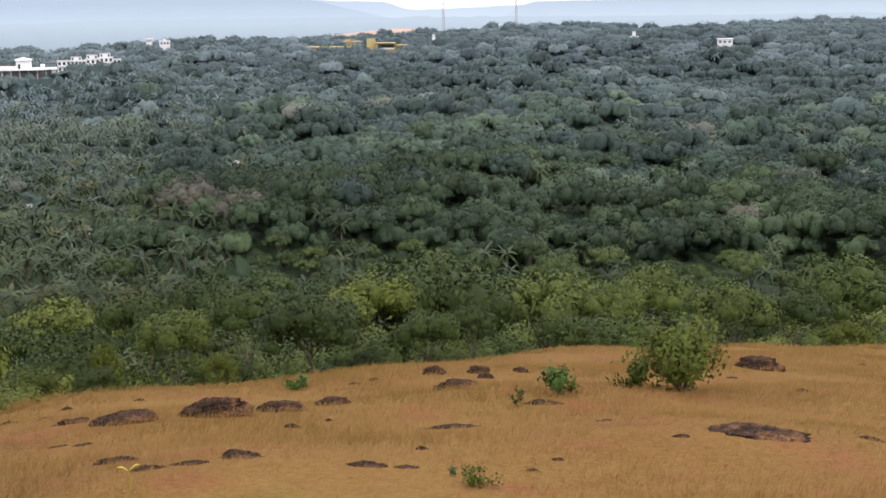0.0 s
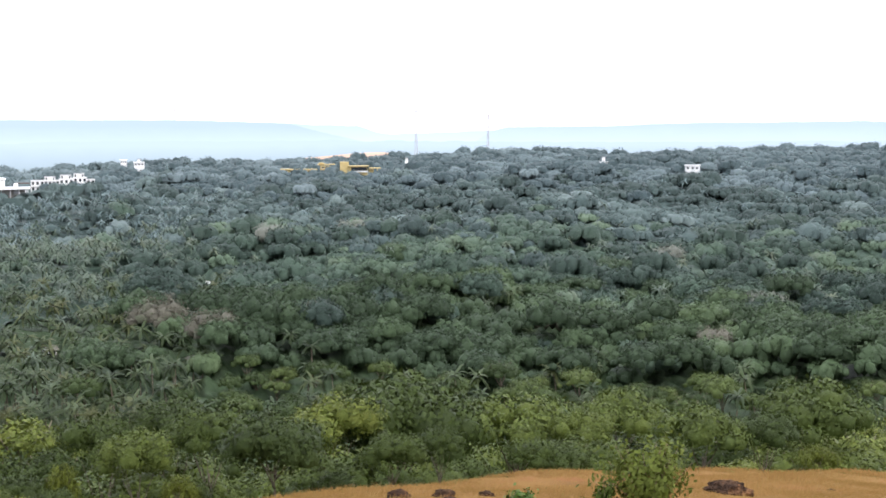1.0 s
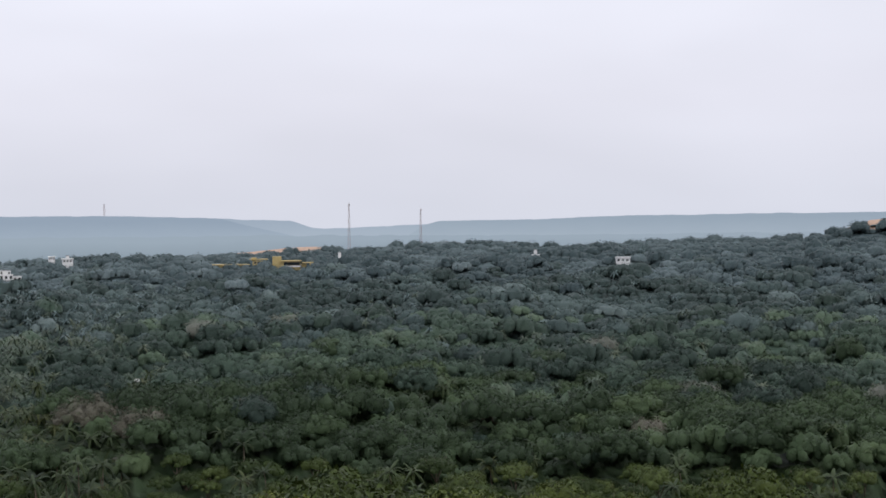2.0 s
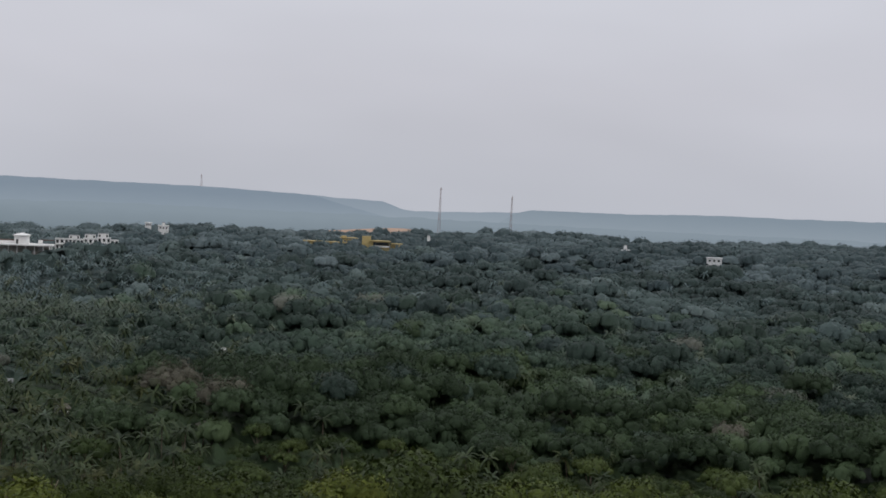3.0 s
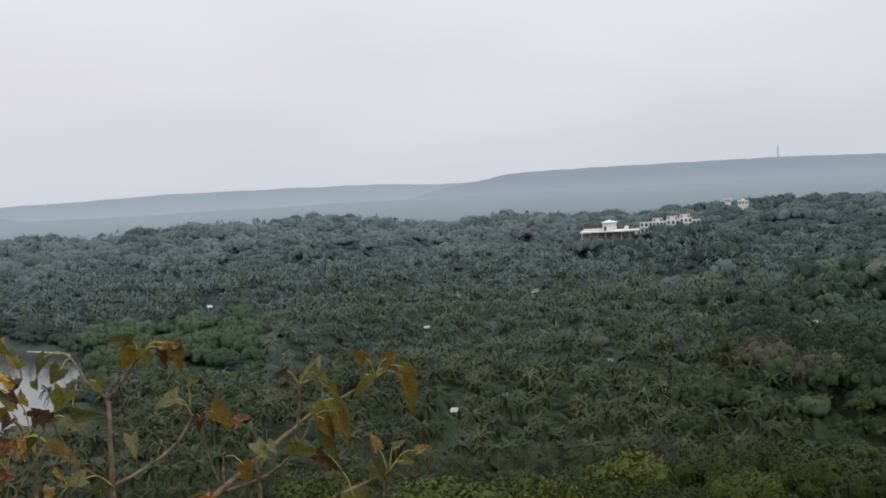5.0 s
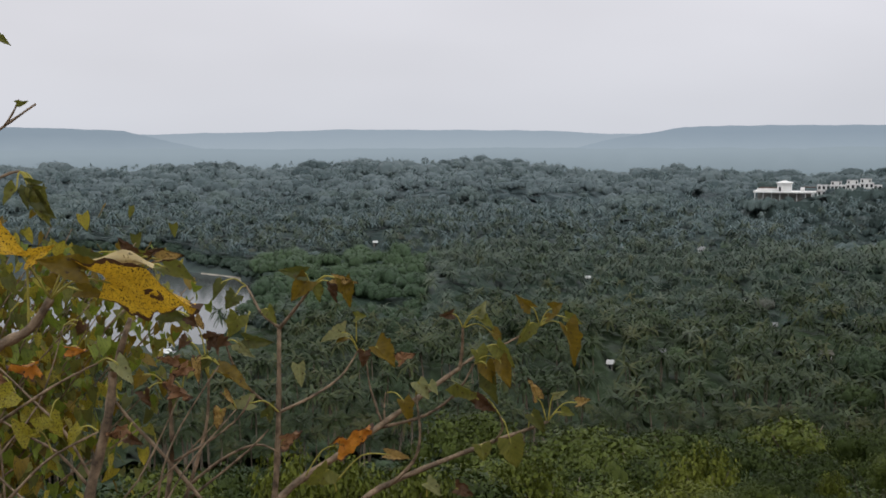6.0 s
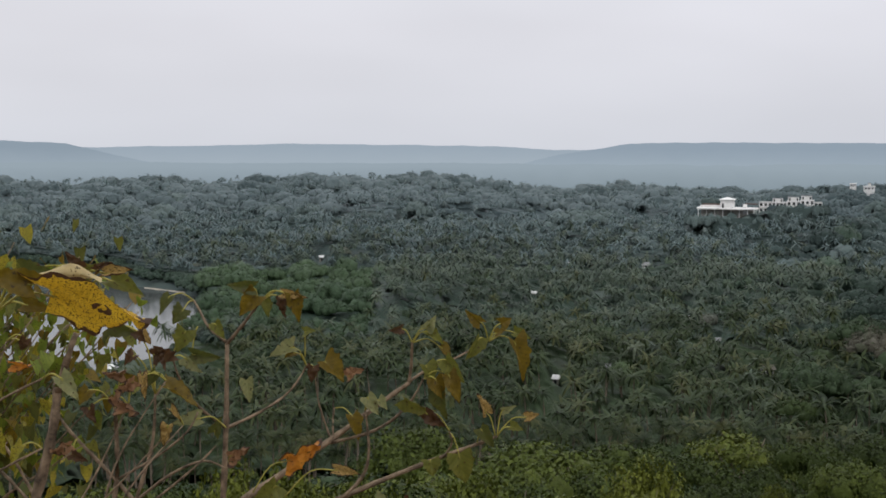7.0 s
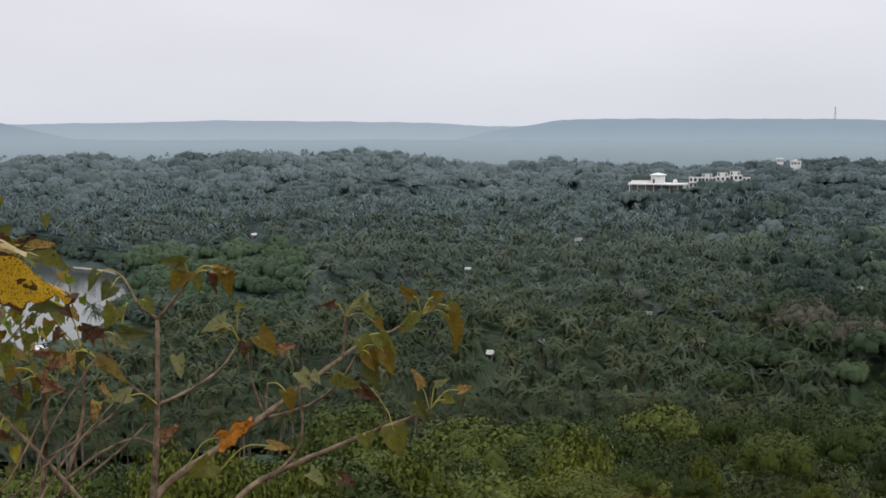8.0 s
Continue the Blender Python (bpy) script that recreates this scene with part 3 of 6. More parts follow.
def palm_trunk(tall, lean, r=0.16, sides=5):
    u = np.linspace(0, 1, 5)
    c = np.stack([lean * u ** 1.7, 0 * u, tall * u - 0.5 * (1 - u)], -1)
    ang = np.linspace(0, 2 * math.pi, sides, endpoint=False)
    v = (c[:, None] + np.stack([np.cos(ang), np.sin(ang), 0 * ang], -1)[None] * (r * (1.25 - 0.45 * u))[:, None, None]).reshape(-1, 3)
    f = [q for j in range(4) for k in range(sides) for q in ((j * sides + k, j * sides + (k + 1) % sides, (j + 1) * sides + (k + 1) % sides), (j * sides + k, (j + 1) * sides + (k + 1) % sides, (j + 1) * sides + k))]
    return v, np.array(f)


# ---- small roofs in the groves: azimuth, depression, width ----
ROOFS = [(27.0, 5.05, 2.0), (26.7, 5.5, 1.6), (22.4, 6.2, 2.1), (18.4, 5.9, 1.6), (28.4, 6.9, 3.1), (16.2, 5.4, 1.6), (20.9, 7.9, 1.4), (15.9, 8.6, 2.1), (19.6, 8.9, 2.1), (27.3, 10.9, 1.3), (38.8, 5.2, 2.9), (24.8, 10.3, 1.3), (9.95, 7.35, 1.5), (30.1, 4.2, 1.9), (-19.6, 3.9, 1.9), (-4.2, 2.4, 2.0)]


def roof_place(az, el):
    """The distance at which a roof 3.6 m over the ground shows at that depression."""
    d = 62.0 / math.tan(radians(el))
    for _ in range(30):
        d = 0.5 * d + 0.5 * (1.6 - ground_at(*polar(az, d)) - 3.6) / math.tan(radians(el))
    return min(d, 1000.0)


# ---- where buildings stand, kept free of trees: azimuth, distance, half width, room in front, room behind ----
CLEARINGS = [(19.3, 742, 20, 26, 16, 3.06), (17.4, 770, 12, 44, 14, 2.82), (16.1, 792, 15, 52, 12, 2.54), (2.5, 950, 18, 34, 10, 2.2), (5.6, 958, 14, 24, 8, 2.02),
             (4.25, 962, 6, 28, 8, 1.93), (-9.15, 905, 4, 36, 8, 2.2), (-13.4, 900, 7, 30, 8, 2.22), (-14.25, 905, 6, 50, 8, 2.34), (13.0, 1008, 8, 30, 10, 1.90),
             (13.75, 1012, 5, 30, 10, 1.76), (0.32, 985, 2, 40, 6, 2.05), (-21.7, 497, 8, 24, 10, 0), (4.2, 1245, 70, 60, 110, 1.58), (-25.3, 1180, 56, 40, 60, 0.9),
             (22.3, 292, 3, 12, 5, 0), (14.6, 340, 2, 5, 4, 0), (10.6, 318, 2, 5, 4, 0), (23.1, 605, 3, 16, 6, 0), (46.4, 628, 5, 12, 6, 0), (17.3, 355, 3, 9, 5, 0), (49.0, 360, 3, 30, 5, 10.2)]
CLEARINGS += [(az_, roof_place(az_, el_), w_ * 0.7, 40, 4, el_ + 0.1) for az_, el_, w_ in ROOFS + [(4.9, 7.0, 1.8)]]


def room_for(x, y, margin):
    """(2, 0) for full-grown trees, (1, s) for growth below the sight line s before a building, (0, 0) for none."""
    az, d = math.degrees(math.atan2(-x, y)), math.hypot(x, y)
    best = (2, 0)
    for caz, cd, half, front, back, sill in CLEARINGS:
        dx = math.tan(radians(caz - az)) * d
        if abs(dx) < half * d / cd + margin * 0.7 and cd - front - margin < d < cd + back + margin:
            best = min(best, (1, sill) if d < cd - 8 else (0, 0))
    return (0, 0) if in_river(x, y) or in_river(x, y * 0.985) else best


BELT_AZ = [-30, -21, -17, -11.6, -6, -1.8, 1.3, 4, 8, 12.7, 16, 21, 26, 36, 46, 58]
BELT_EL = [12.0, 12.1, 12.6, 12.9, 13.5, 13.3, 12.9, 13.6, 14.4, 13.6, 14.4, 14.5, 14.4, 14.0, 14.1, 13.8]


def palm_share(az, d):
    """How much of the wood is coconut palm."""
    west = smooth(6, 20, az)
    grove = 0.13 + 0.73 * west
    grove *= 1 - 0.75 * smooth(620, 850, d) * (1 - 0.35 * west)
    return grove + 0.22 * math.sin(az * 0.9) * math.sin(d * 0.018)


def storey(rng, pieces, d0, d1):
    """A leaf sheet for the wood's lower storey, filling the dark gaps between crowns."""
    dd, aa = np.meshgrid(np.arange(d0, d1, 5.5), np.radians(np.arange(-27, 63, 0.42)), indexing="ij")
    r, a = dd + rng.uniform(-2, 2, dd.shape), aa + rng.uniform(-0.0025, 0.0025, aa.shape)
    x, y = -r * np.sin(a), r * np.cos(a)
    tall = (3.4 if d0 < 395 else 5.2) + 1.4 * np.sin(x * 0.23 + 2 * np.sin(y * 0.11)) * np.sin(y * 0.27) + rng.normal(0, 0.7, x.shape)
    grove = np.vectorize(palm_share)(np.degrees(a), r) > 0.5
    tall = np.where(grove, 2.6 + 0.35 * tall, tall)
    room = np.array([room_for(p, q, 0.5) for p, q in zip(x.ravel(), y.ravel())]).reshape(*x.shape, 2)
    g = height(x, y)
    top = np.where(room[..., 1] > 0, np.minimum(g + np.where(room[..., 1] > 3.6, 2.0, 16.0), 1.6 - r * np.tan(np.radians(room[..., 1] + 0.22))), np.where(room[..., 0] == 1, g + 0.8, g - 0.8))
    v = np.stack([x, y, np.where(room[..., 0] == 2, g + tall, top)], -1).reshape(-1, 3)
    n, m = x.shape
    wet = np.any([in_river(v[:, 0] * k, v[:, 1] * k) for k in (1.0, 0.985)], axis=0)
    i = (np.arange(n - 1)[:, None] * m + np.arange(m - 1)[None]).ravel()
    f = np.concatenate([np.stack([i, i + m + 1, i + 1], -1), np.stack([i, i + m, i + m + 1], -1)])
    # Far strips get a higher colour tone, painting the haze in the gaps.
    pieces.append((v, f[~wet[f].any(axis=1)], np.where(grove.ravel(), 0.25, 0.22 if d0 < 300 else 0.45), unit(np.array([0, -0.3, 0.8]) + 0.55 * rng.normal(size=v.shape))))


def build_woods():
    rng = np.random.default_rng(7)
    protos = {
        "slope": [crown(rng, 26, 3000, 0.040, core=0.55, flat=0.9, rounds=1, small=0.16, large=0.38, thin=(0.60, 1.18), flutter=0.5) for _ in range(5)],
        "near": [crown(rng, 24, 1400, 0.046, flat=0.9, core=0.72, lift=0.1, rounds=1, small=0.16, large=0.40, thin=(0.74, 1.18), flutter=0.45) for _ in range(6)],
        "mid": [crown(rng, 17, 430, 0.064, flat=0.9, core=0.80, small=0.17, large=0.42, thin=(0.82, 1.20), lift=0.8, low=-0.1, skirt=True) for _ in range(8)],
        "far": [crown(rng, 12, 170, 0.072, flat=0.85, core=0.86, small=0.18, large=0.44, thin=(0.88, 1.20), lift=1.7, flutter=0.25, low=-0.1, skirt=True) for _ in range(8)],
        "crest": [crown(rng, 10, 100, 0.078, flat=0.80, core=0.88, thin=(0.88, 1.18), lift=2.4, small=0.20, flutter=0.25, low=-0.1, skirt=True) for _ in range(8)],
        "low": [crown(rng, 9, 90, 0.09, core=0.85, lift=0.25, small=0.20, large=0.45, thin=(0.88, 1.16)) for _ in range(8)],
        "palm_near": [palm_head(rng, 22, 16, 3.9) for _ in range(5)],
        "palm_mid": [palm_plume(rng, 16, 5, 3.8) for _ in range(6)],
        "palm_far": [palm_plume(rng, 13, 4, 4.0, False) for _ in range(6)],
    }
    spots = []
    for d0, d1, gap in ((66, 200, 6.9), (200, 430, 8.4), (430, 760, 10.6), (760, 1170, 12.0)):
        n = int(d1 * 2 / gap) + 2
        for i in range(-n, n):
            for k in range(-2, n):
                x, y = (i + rng.uniform(-0.42, 0.42)) * gap + (k % 2) * gap / 2, (k + rng.uniform(-0.42, 0.42)) * gap * 0.9
                d, az = math.hypot(x, y), math.degrees(math.atan2(-x, y))
                if d0 <= d < d1 and -27 < az < 63:
                    room = room_for(x, y, 3.0)
                    if room != (0, 0):
                        spots.append((d, az, x, y, room))
    for i in range(-112, 1):
        for k in range(20, 128):
            x, y = (i + rng.uniform(-0.45, 0.45)) * 7.2, (k + rng.uniform(-0.45, 0.45)) * 6.4
            d, az = math.hypot(x, y), math.degrees(math.atan2(-x, y))
            if 215 < d < 790 and 5 < az < 60 and not (35.5 < az < 46.5 and 390 < d < 585) and rng.uniform() < palm_share(az, d) - 0.1 and room_for(x, y, 2.5)[0] == 2:
                spots.append((d, az, x, y, (3, 0)))
    for i in range(-75, 40):
        for k in range(10, 72):
            x, y = (i + rng.uniform(-0.45, 0.45)) * 6.6, (k + rng.uniform(-0.45, 0.45)) * 6.0
            d, az = math.hypot(x, y), math.degrees(math.atan2(-x, y))
            if 190 < d < 410 and -27 < az < 63 and room_for(x, y, 2.0)[0] == 2:
                spots.append((d, az, x, y, (4, 0)))
    spots.sort()
    z = height(np.array([s[2] for s in spots]), np.array([s[3] for s in spots]))
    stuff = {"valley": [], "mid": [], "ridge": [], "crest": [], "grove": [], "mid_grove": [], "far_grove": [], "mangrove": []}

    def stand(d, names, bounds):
        """Which stand, hence painted haze step, a distance falls in, with a ragged border."""
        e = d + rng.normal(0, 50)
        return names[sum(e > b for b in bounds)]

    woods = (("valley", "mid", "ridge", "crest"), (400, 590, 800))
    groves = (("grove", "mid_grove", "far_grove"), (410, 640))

    trunks = []
    near_trees = near_palms = 0
    tree_mesh = [tri_mesh("crown", *p[:2], LEAF_NEAR, normals=p[2]) for p in protos["near"]]
    slope_mesh = [tri_mesh("crown", *p[:2], LEAF_SCRUB, normals=p[2]) for p in protos["slope"]]
    palm_mesh = [tri_mesh("fronds", *p[:2], LEAF_PALM_NEAR, normals=p[2]) for p in protos["palm_near"]]
    trunk_bm = limbs(rng, 1.0, 0.75, 0.06)
    trunk_me = bpy.data.meshes.new("trunk")
    trunk_bm.to_mesh(trunk_me)
    trunk_bm.free()
    trunk_me.materials.append(BARK)
    stem_me = [tri_mesh("trunk", *palm_trunk(1.0, l, 0.018, 7), BARK) for l in (0.0, 0.12, -0.1)]

    def under(x, y, g, d):
        """Undergrowth between the palms, its low tone painting the dark gaps there."""
        pv, pf, pn = protos["low"][rng.integers(5)]
        w = rng.uniform(3.4, 5.0)
        stuff[stand(d, *woods)].append((pv * [w, w, w * rng.uniform(0.5, 0.8)] + [x + rng.uniform(-3, 3), y + rng.uniform(-3, 3), g - 0.5], pf, rng.uniform(0, 0.2), pn))

    for (d, az, x, y, room), g in zip(spots, z):
        if room[0] == 4:
            under(x, y, g, d)
            continue
        if room[0] == 1 and not room[1]:
            under(x, y, g - 1.2, d)
            continue
        if room[0] == 1 and room[1] > 3.6:
            top = 1.6 - d * math.tan(radians(room[1] + 0.1 + 0.3 * rng.uniform()))
            if top - g > 1.0:
                pv, pf, pn = protos["low"][rng.integers(8)]
                wide = rng.uniform(2.2, 3.4)
                stuff[stand(d, *woods)].append((pv * [wide, wide, min(top - g, 4.5) * 0.8] + [x, y, g - 0.3], pf, rng.uniform(0.0, 0.5), pn))
            continue
        if room[0] == 1:
            wide = rng.uniform(4.4, 6.2)
            top = 1.6 - d * math.tan(radians(room[1] + 0.05 + 0.14 * rng.uniform()))
            pv, pf, pn = protos["far"][rng.integers(8)]
            stuff[stand(d, *woods)].append((pv * [wide, wide, min(max(top - g, 2.0), 9.0) * 0.95] + [x, y, max(top - 9.0, g)], pf, rng.uniform(0.1, 0.9), pn))
            continue
        share = palm_share(az, d)
        most = 1.6 - d * math.tan(radians(10.25 + 0.5 * rng.uniform())) - g if 44.2 < az < 57 and d < 372 else 99.0
        if most < 2.4:
            continue
        mangrove = 36.5 < az < 45.5 and 400 < d < 575
        turn = rng.uniform(0, 2 * math.pi)
        slope = d < 200
        if room[0] == 3 or (not mangrove and not slope and rng.uniform() < share):
            tall = min(rng.uniform(7.0, 12.5), most - 1.5)
            if d > 195 and near_palms < 230:
                near_palms += 1
                root = thing("coconut_palm", pose(x, y, g, 0, 0, math.degrees(turn)), "tall coconut palm with arching grey-green fronds", "palm", "palms of the valley")
                lean = near_palms % 3
                st = part("trunk", stem_me[lean], BARK, root)
                st.scale = (tall, tall, tall)
                he = part("fronds", palm_mesh[near_palms % 5], LEAF_PALM_NEAR, root)
                he.location = ((0.0, 0.12, -0.1)[lean] * tall, 0, tall)
                continue
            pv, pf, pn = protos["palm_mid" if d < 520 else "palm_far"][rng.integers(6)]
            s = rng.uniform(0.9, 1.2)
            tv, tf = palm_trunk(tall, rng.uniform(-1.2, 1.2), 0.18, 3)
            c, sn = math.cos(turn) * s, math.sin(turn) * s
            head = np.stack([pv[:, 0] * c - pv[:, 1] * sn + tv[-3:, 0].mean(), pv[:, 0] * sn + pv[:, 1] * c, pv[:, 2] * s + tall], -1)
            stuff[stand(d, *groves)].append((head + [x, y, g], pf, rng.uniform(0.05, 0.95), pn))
            if d < 300:
                trunks.append((tv + [x, y, g], tf))
            continue
        big = rng.uniform(0.4, 0.65) if rng.uniform() < (0.13 if d < 300 else 0.3) else 0.3 * rng.uniform()
        wide = (2.9 + 5.6 * big) * (0.8 if slope or mangrove else 0.6 if share > 0.55 else 1.0)
        base = (1.6 + 3.0 * rng.uniform() + 3.0 * big) * (0.5 if slope or mangrove else 1.0)
        if most < base + 2.2 * wide:
            base, wide = 0.1, most / 2.6
        hidden = math.degrees(math.atan2(1.6 - g - base - wide, d)) > np.interp(az, BELT_AZ, BELT_EL) + 0.5
        if slope and not hidden and az < 15:
            base, wide = 0.1, min(wide, max(1.2, 0.42 * (1.6 - d * math.tan(radians(float(np.interp(az, BELT_AZ, BELT_EL)) + 0.15)) - g)))
            hidden = wide < 1.6
        if slope and (hidden or near_trees >= 290):
            pv, pf, pn = protos["low" if hidden else "mid"][rng.integers(5)]
            stuff["valley"].append((pv * [wide, wide, wide * 0.9] + [x, y, g - 0.3], pf, rng.uniform(0, 0.6), pn))
            continue
        if d < 320 and near_trees < 290:
            near_trees += 1
            root = thing("broadleaf_tree", pose(x, y, g, 0, 0, math.degrees(turn)), "dense green broadleaf tree on the valley slope", "tree", "trees of the valley")
            tr = part("trunk", trunk_me, BARK, root)
            tr.scale = (wide, wide, base + wide * 0.45)
            cr = part("crown", slope_mesh[near_trees % 5] if d < 120 else tree_mesh[near_trees % 6], LEAF_NEAR, root)
            cr.location, cr.scale = (0, 0, base - 0.6), (wide, wide, wide * rng.uniform(0.9, 1.15))
            continue
        pv, pf, pn = protos["near" if big > 0.35 and d < 440 else "mid" if d < 560 else "far" if d < 860 else "crest"][rng.integers(6)]
        wide *= 1.5 if d < 330 else 1.65 if d < 560 else 1.8 if d < 760 else 1.8
        base = base if d < 395 else 0.5 * base
        c, sn = math.cos(turn) * wide, math.sin(turn) * wide
        top = wide * (rng.uniform(0.8, 1.25) if d < 395 else rng.uniform(0.78, 1.15) if d < 600 else rng.uniform(0.70, 1.05))
        v = np.stack([pv[:, 0] * c - pv[:, 1] * sn + x, pv[:, 0] * sn + pv[:, 1] * c + y, pv[:, 2] * top + base + g], -1)
        # West beyond 480 m the tone goes up: thicker haze put into the colour.
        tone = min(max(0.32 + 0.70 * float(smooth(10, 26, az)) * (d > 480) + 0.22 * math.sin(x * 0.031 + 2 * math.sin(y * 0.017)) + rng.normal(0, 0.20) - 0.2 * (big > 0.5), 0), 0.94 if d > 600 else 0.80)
        if rng.uniform() < 0.035:
            tone = 1.0
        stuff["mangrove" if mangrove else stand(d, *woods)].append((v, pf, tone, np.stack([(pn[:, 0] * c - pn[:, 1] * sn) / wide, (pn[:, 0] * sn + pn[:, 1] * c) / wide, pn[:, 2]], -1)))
    for az in np.arange(43.6, 62, 0.42):
        edge = 470 + 28 * min(max((49 - az) / 4, 0), 1) + 165 * math.sqrt(min(max((az - 44.6) / 5.0, 0), 1)) * (1 + 0.06 * math.sin(az * 1.7))
        for row in range(3):
            x, y = polar(az + rng.uniform(-0.2, 0.2), edge + 1 + 5 * row + rng.uniform(0, 4))
            wide = rng.uniform(3.0, 4.8)
            if not in_river(x, y):
                pv, pf, pn = protos["mid"][rng.integers(6)]
                stuff["mid"].append((pv * [wide, wide, wide * rng.uniform(0.8, 1.2)] + [x, y, ground_at(x, y) - 0.6], pf, rng.uniform(0, 0.5), pn))
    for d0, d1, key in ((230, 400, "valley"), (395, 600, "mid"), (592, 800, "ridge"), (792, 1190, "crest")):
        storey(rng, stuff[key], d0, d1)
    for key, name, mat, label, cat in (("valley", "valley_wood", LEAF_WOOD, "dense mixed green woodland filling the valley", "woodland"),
                                       ("mid", "mid_valley_wood", LEAF_HAZE_MID, "dense woodland across the valley, slightly hazed in its colour", "woodland"),
                                       ("ridge", "ridge_wood", LEAF_HAZE_FAR, "woodland on the far ridge, blue with painted haze", "woodland"),
                                       ("crest", "crest_wood", LEAF_HAZE_CREST, "woodland along the ridge crest, pale with painted haze", "woodland"),
                                       ("mid_grove", "mid_palm_grove", PALM_HAZE_MID, "coconut palm grove in the middle of the valley", "palm grove"),
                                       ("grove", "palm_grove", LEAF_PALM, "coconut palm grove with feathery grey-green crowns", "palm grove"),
                                       ("far_grove", "far_palm_grove", PALM_HAZE_FAR, "distant coconut palm grove, pale with painted haze", "palm grove"),
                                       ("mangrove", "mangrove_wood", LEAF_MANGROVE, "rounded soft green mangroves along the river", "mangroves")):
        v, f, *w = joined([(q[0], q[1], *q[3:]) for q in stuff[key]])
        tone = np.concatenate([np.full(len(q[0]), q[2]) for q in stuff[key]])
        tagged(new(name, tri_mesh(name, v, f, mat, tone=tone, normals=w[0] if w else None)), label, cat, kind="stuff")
    v, f = joined(trunks)
    tagged(new("palm_trunks", tri_mesh("palm_trunks", v, f, BARK)), "slender grey palm trunks below the crowns", "palm grove", kind="stuff")


build_woods()

# ---- the scrub belt below the grass field ----


def shrub_meshes(rng):
    """Shrubs of leafy lobes, 1 m in radius before scaling, for near and for farther ones."""
    fine = [leafy_mesh(crown(rng, 22, 5200, 0.034, flat=0.95, low=-0.75, core=0.62, small=0.17, large=0.38, dome=0.3, thin=(0.68, 1.14), flutter=0.26), LEAF_SCRUB) for _ in range(5)]
    coarse = [leafy_mesh(crown(rng, 20, 4400, 0.034, flat=0.9, low=-0.6, core=0.64, small=0.18, large=0.40, dome=0.3, thin=(0.70, 1.13), flutter=0.25), LEAF_SCRUB) for _ in range(5)]
    lush = [leafy_mesh(crown(rng, 22, 4400, 0.034, flat=0.9, low=-0.6, core=0.60, small=0.17, large=0.38, dome=0.3, thin=(0.66, 1.15), flutter=0.28), LEAF_SCRUB) for _ in range(3)]
    lime = [leafy_mesh(crown(rng, 26, 3600, 0.038, flat=0.95, low=-0.75, core=0.40, small=0.13, large=0.33, dome=0.7, thin=(0.5, 1.25), flutter=0.36), LEAF_LIME) for _ in range(2)]
    return fine, coarse, lush, lime


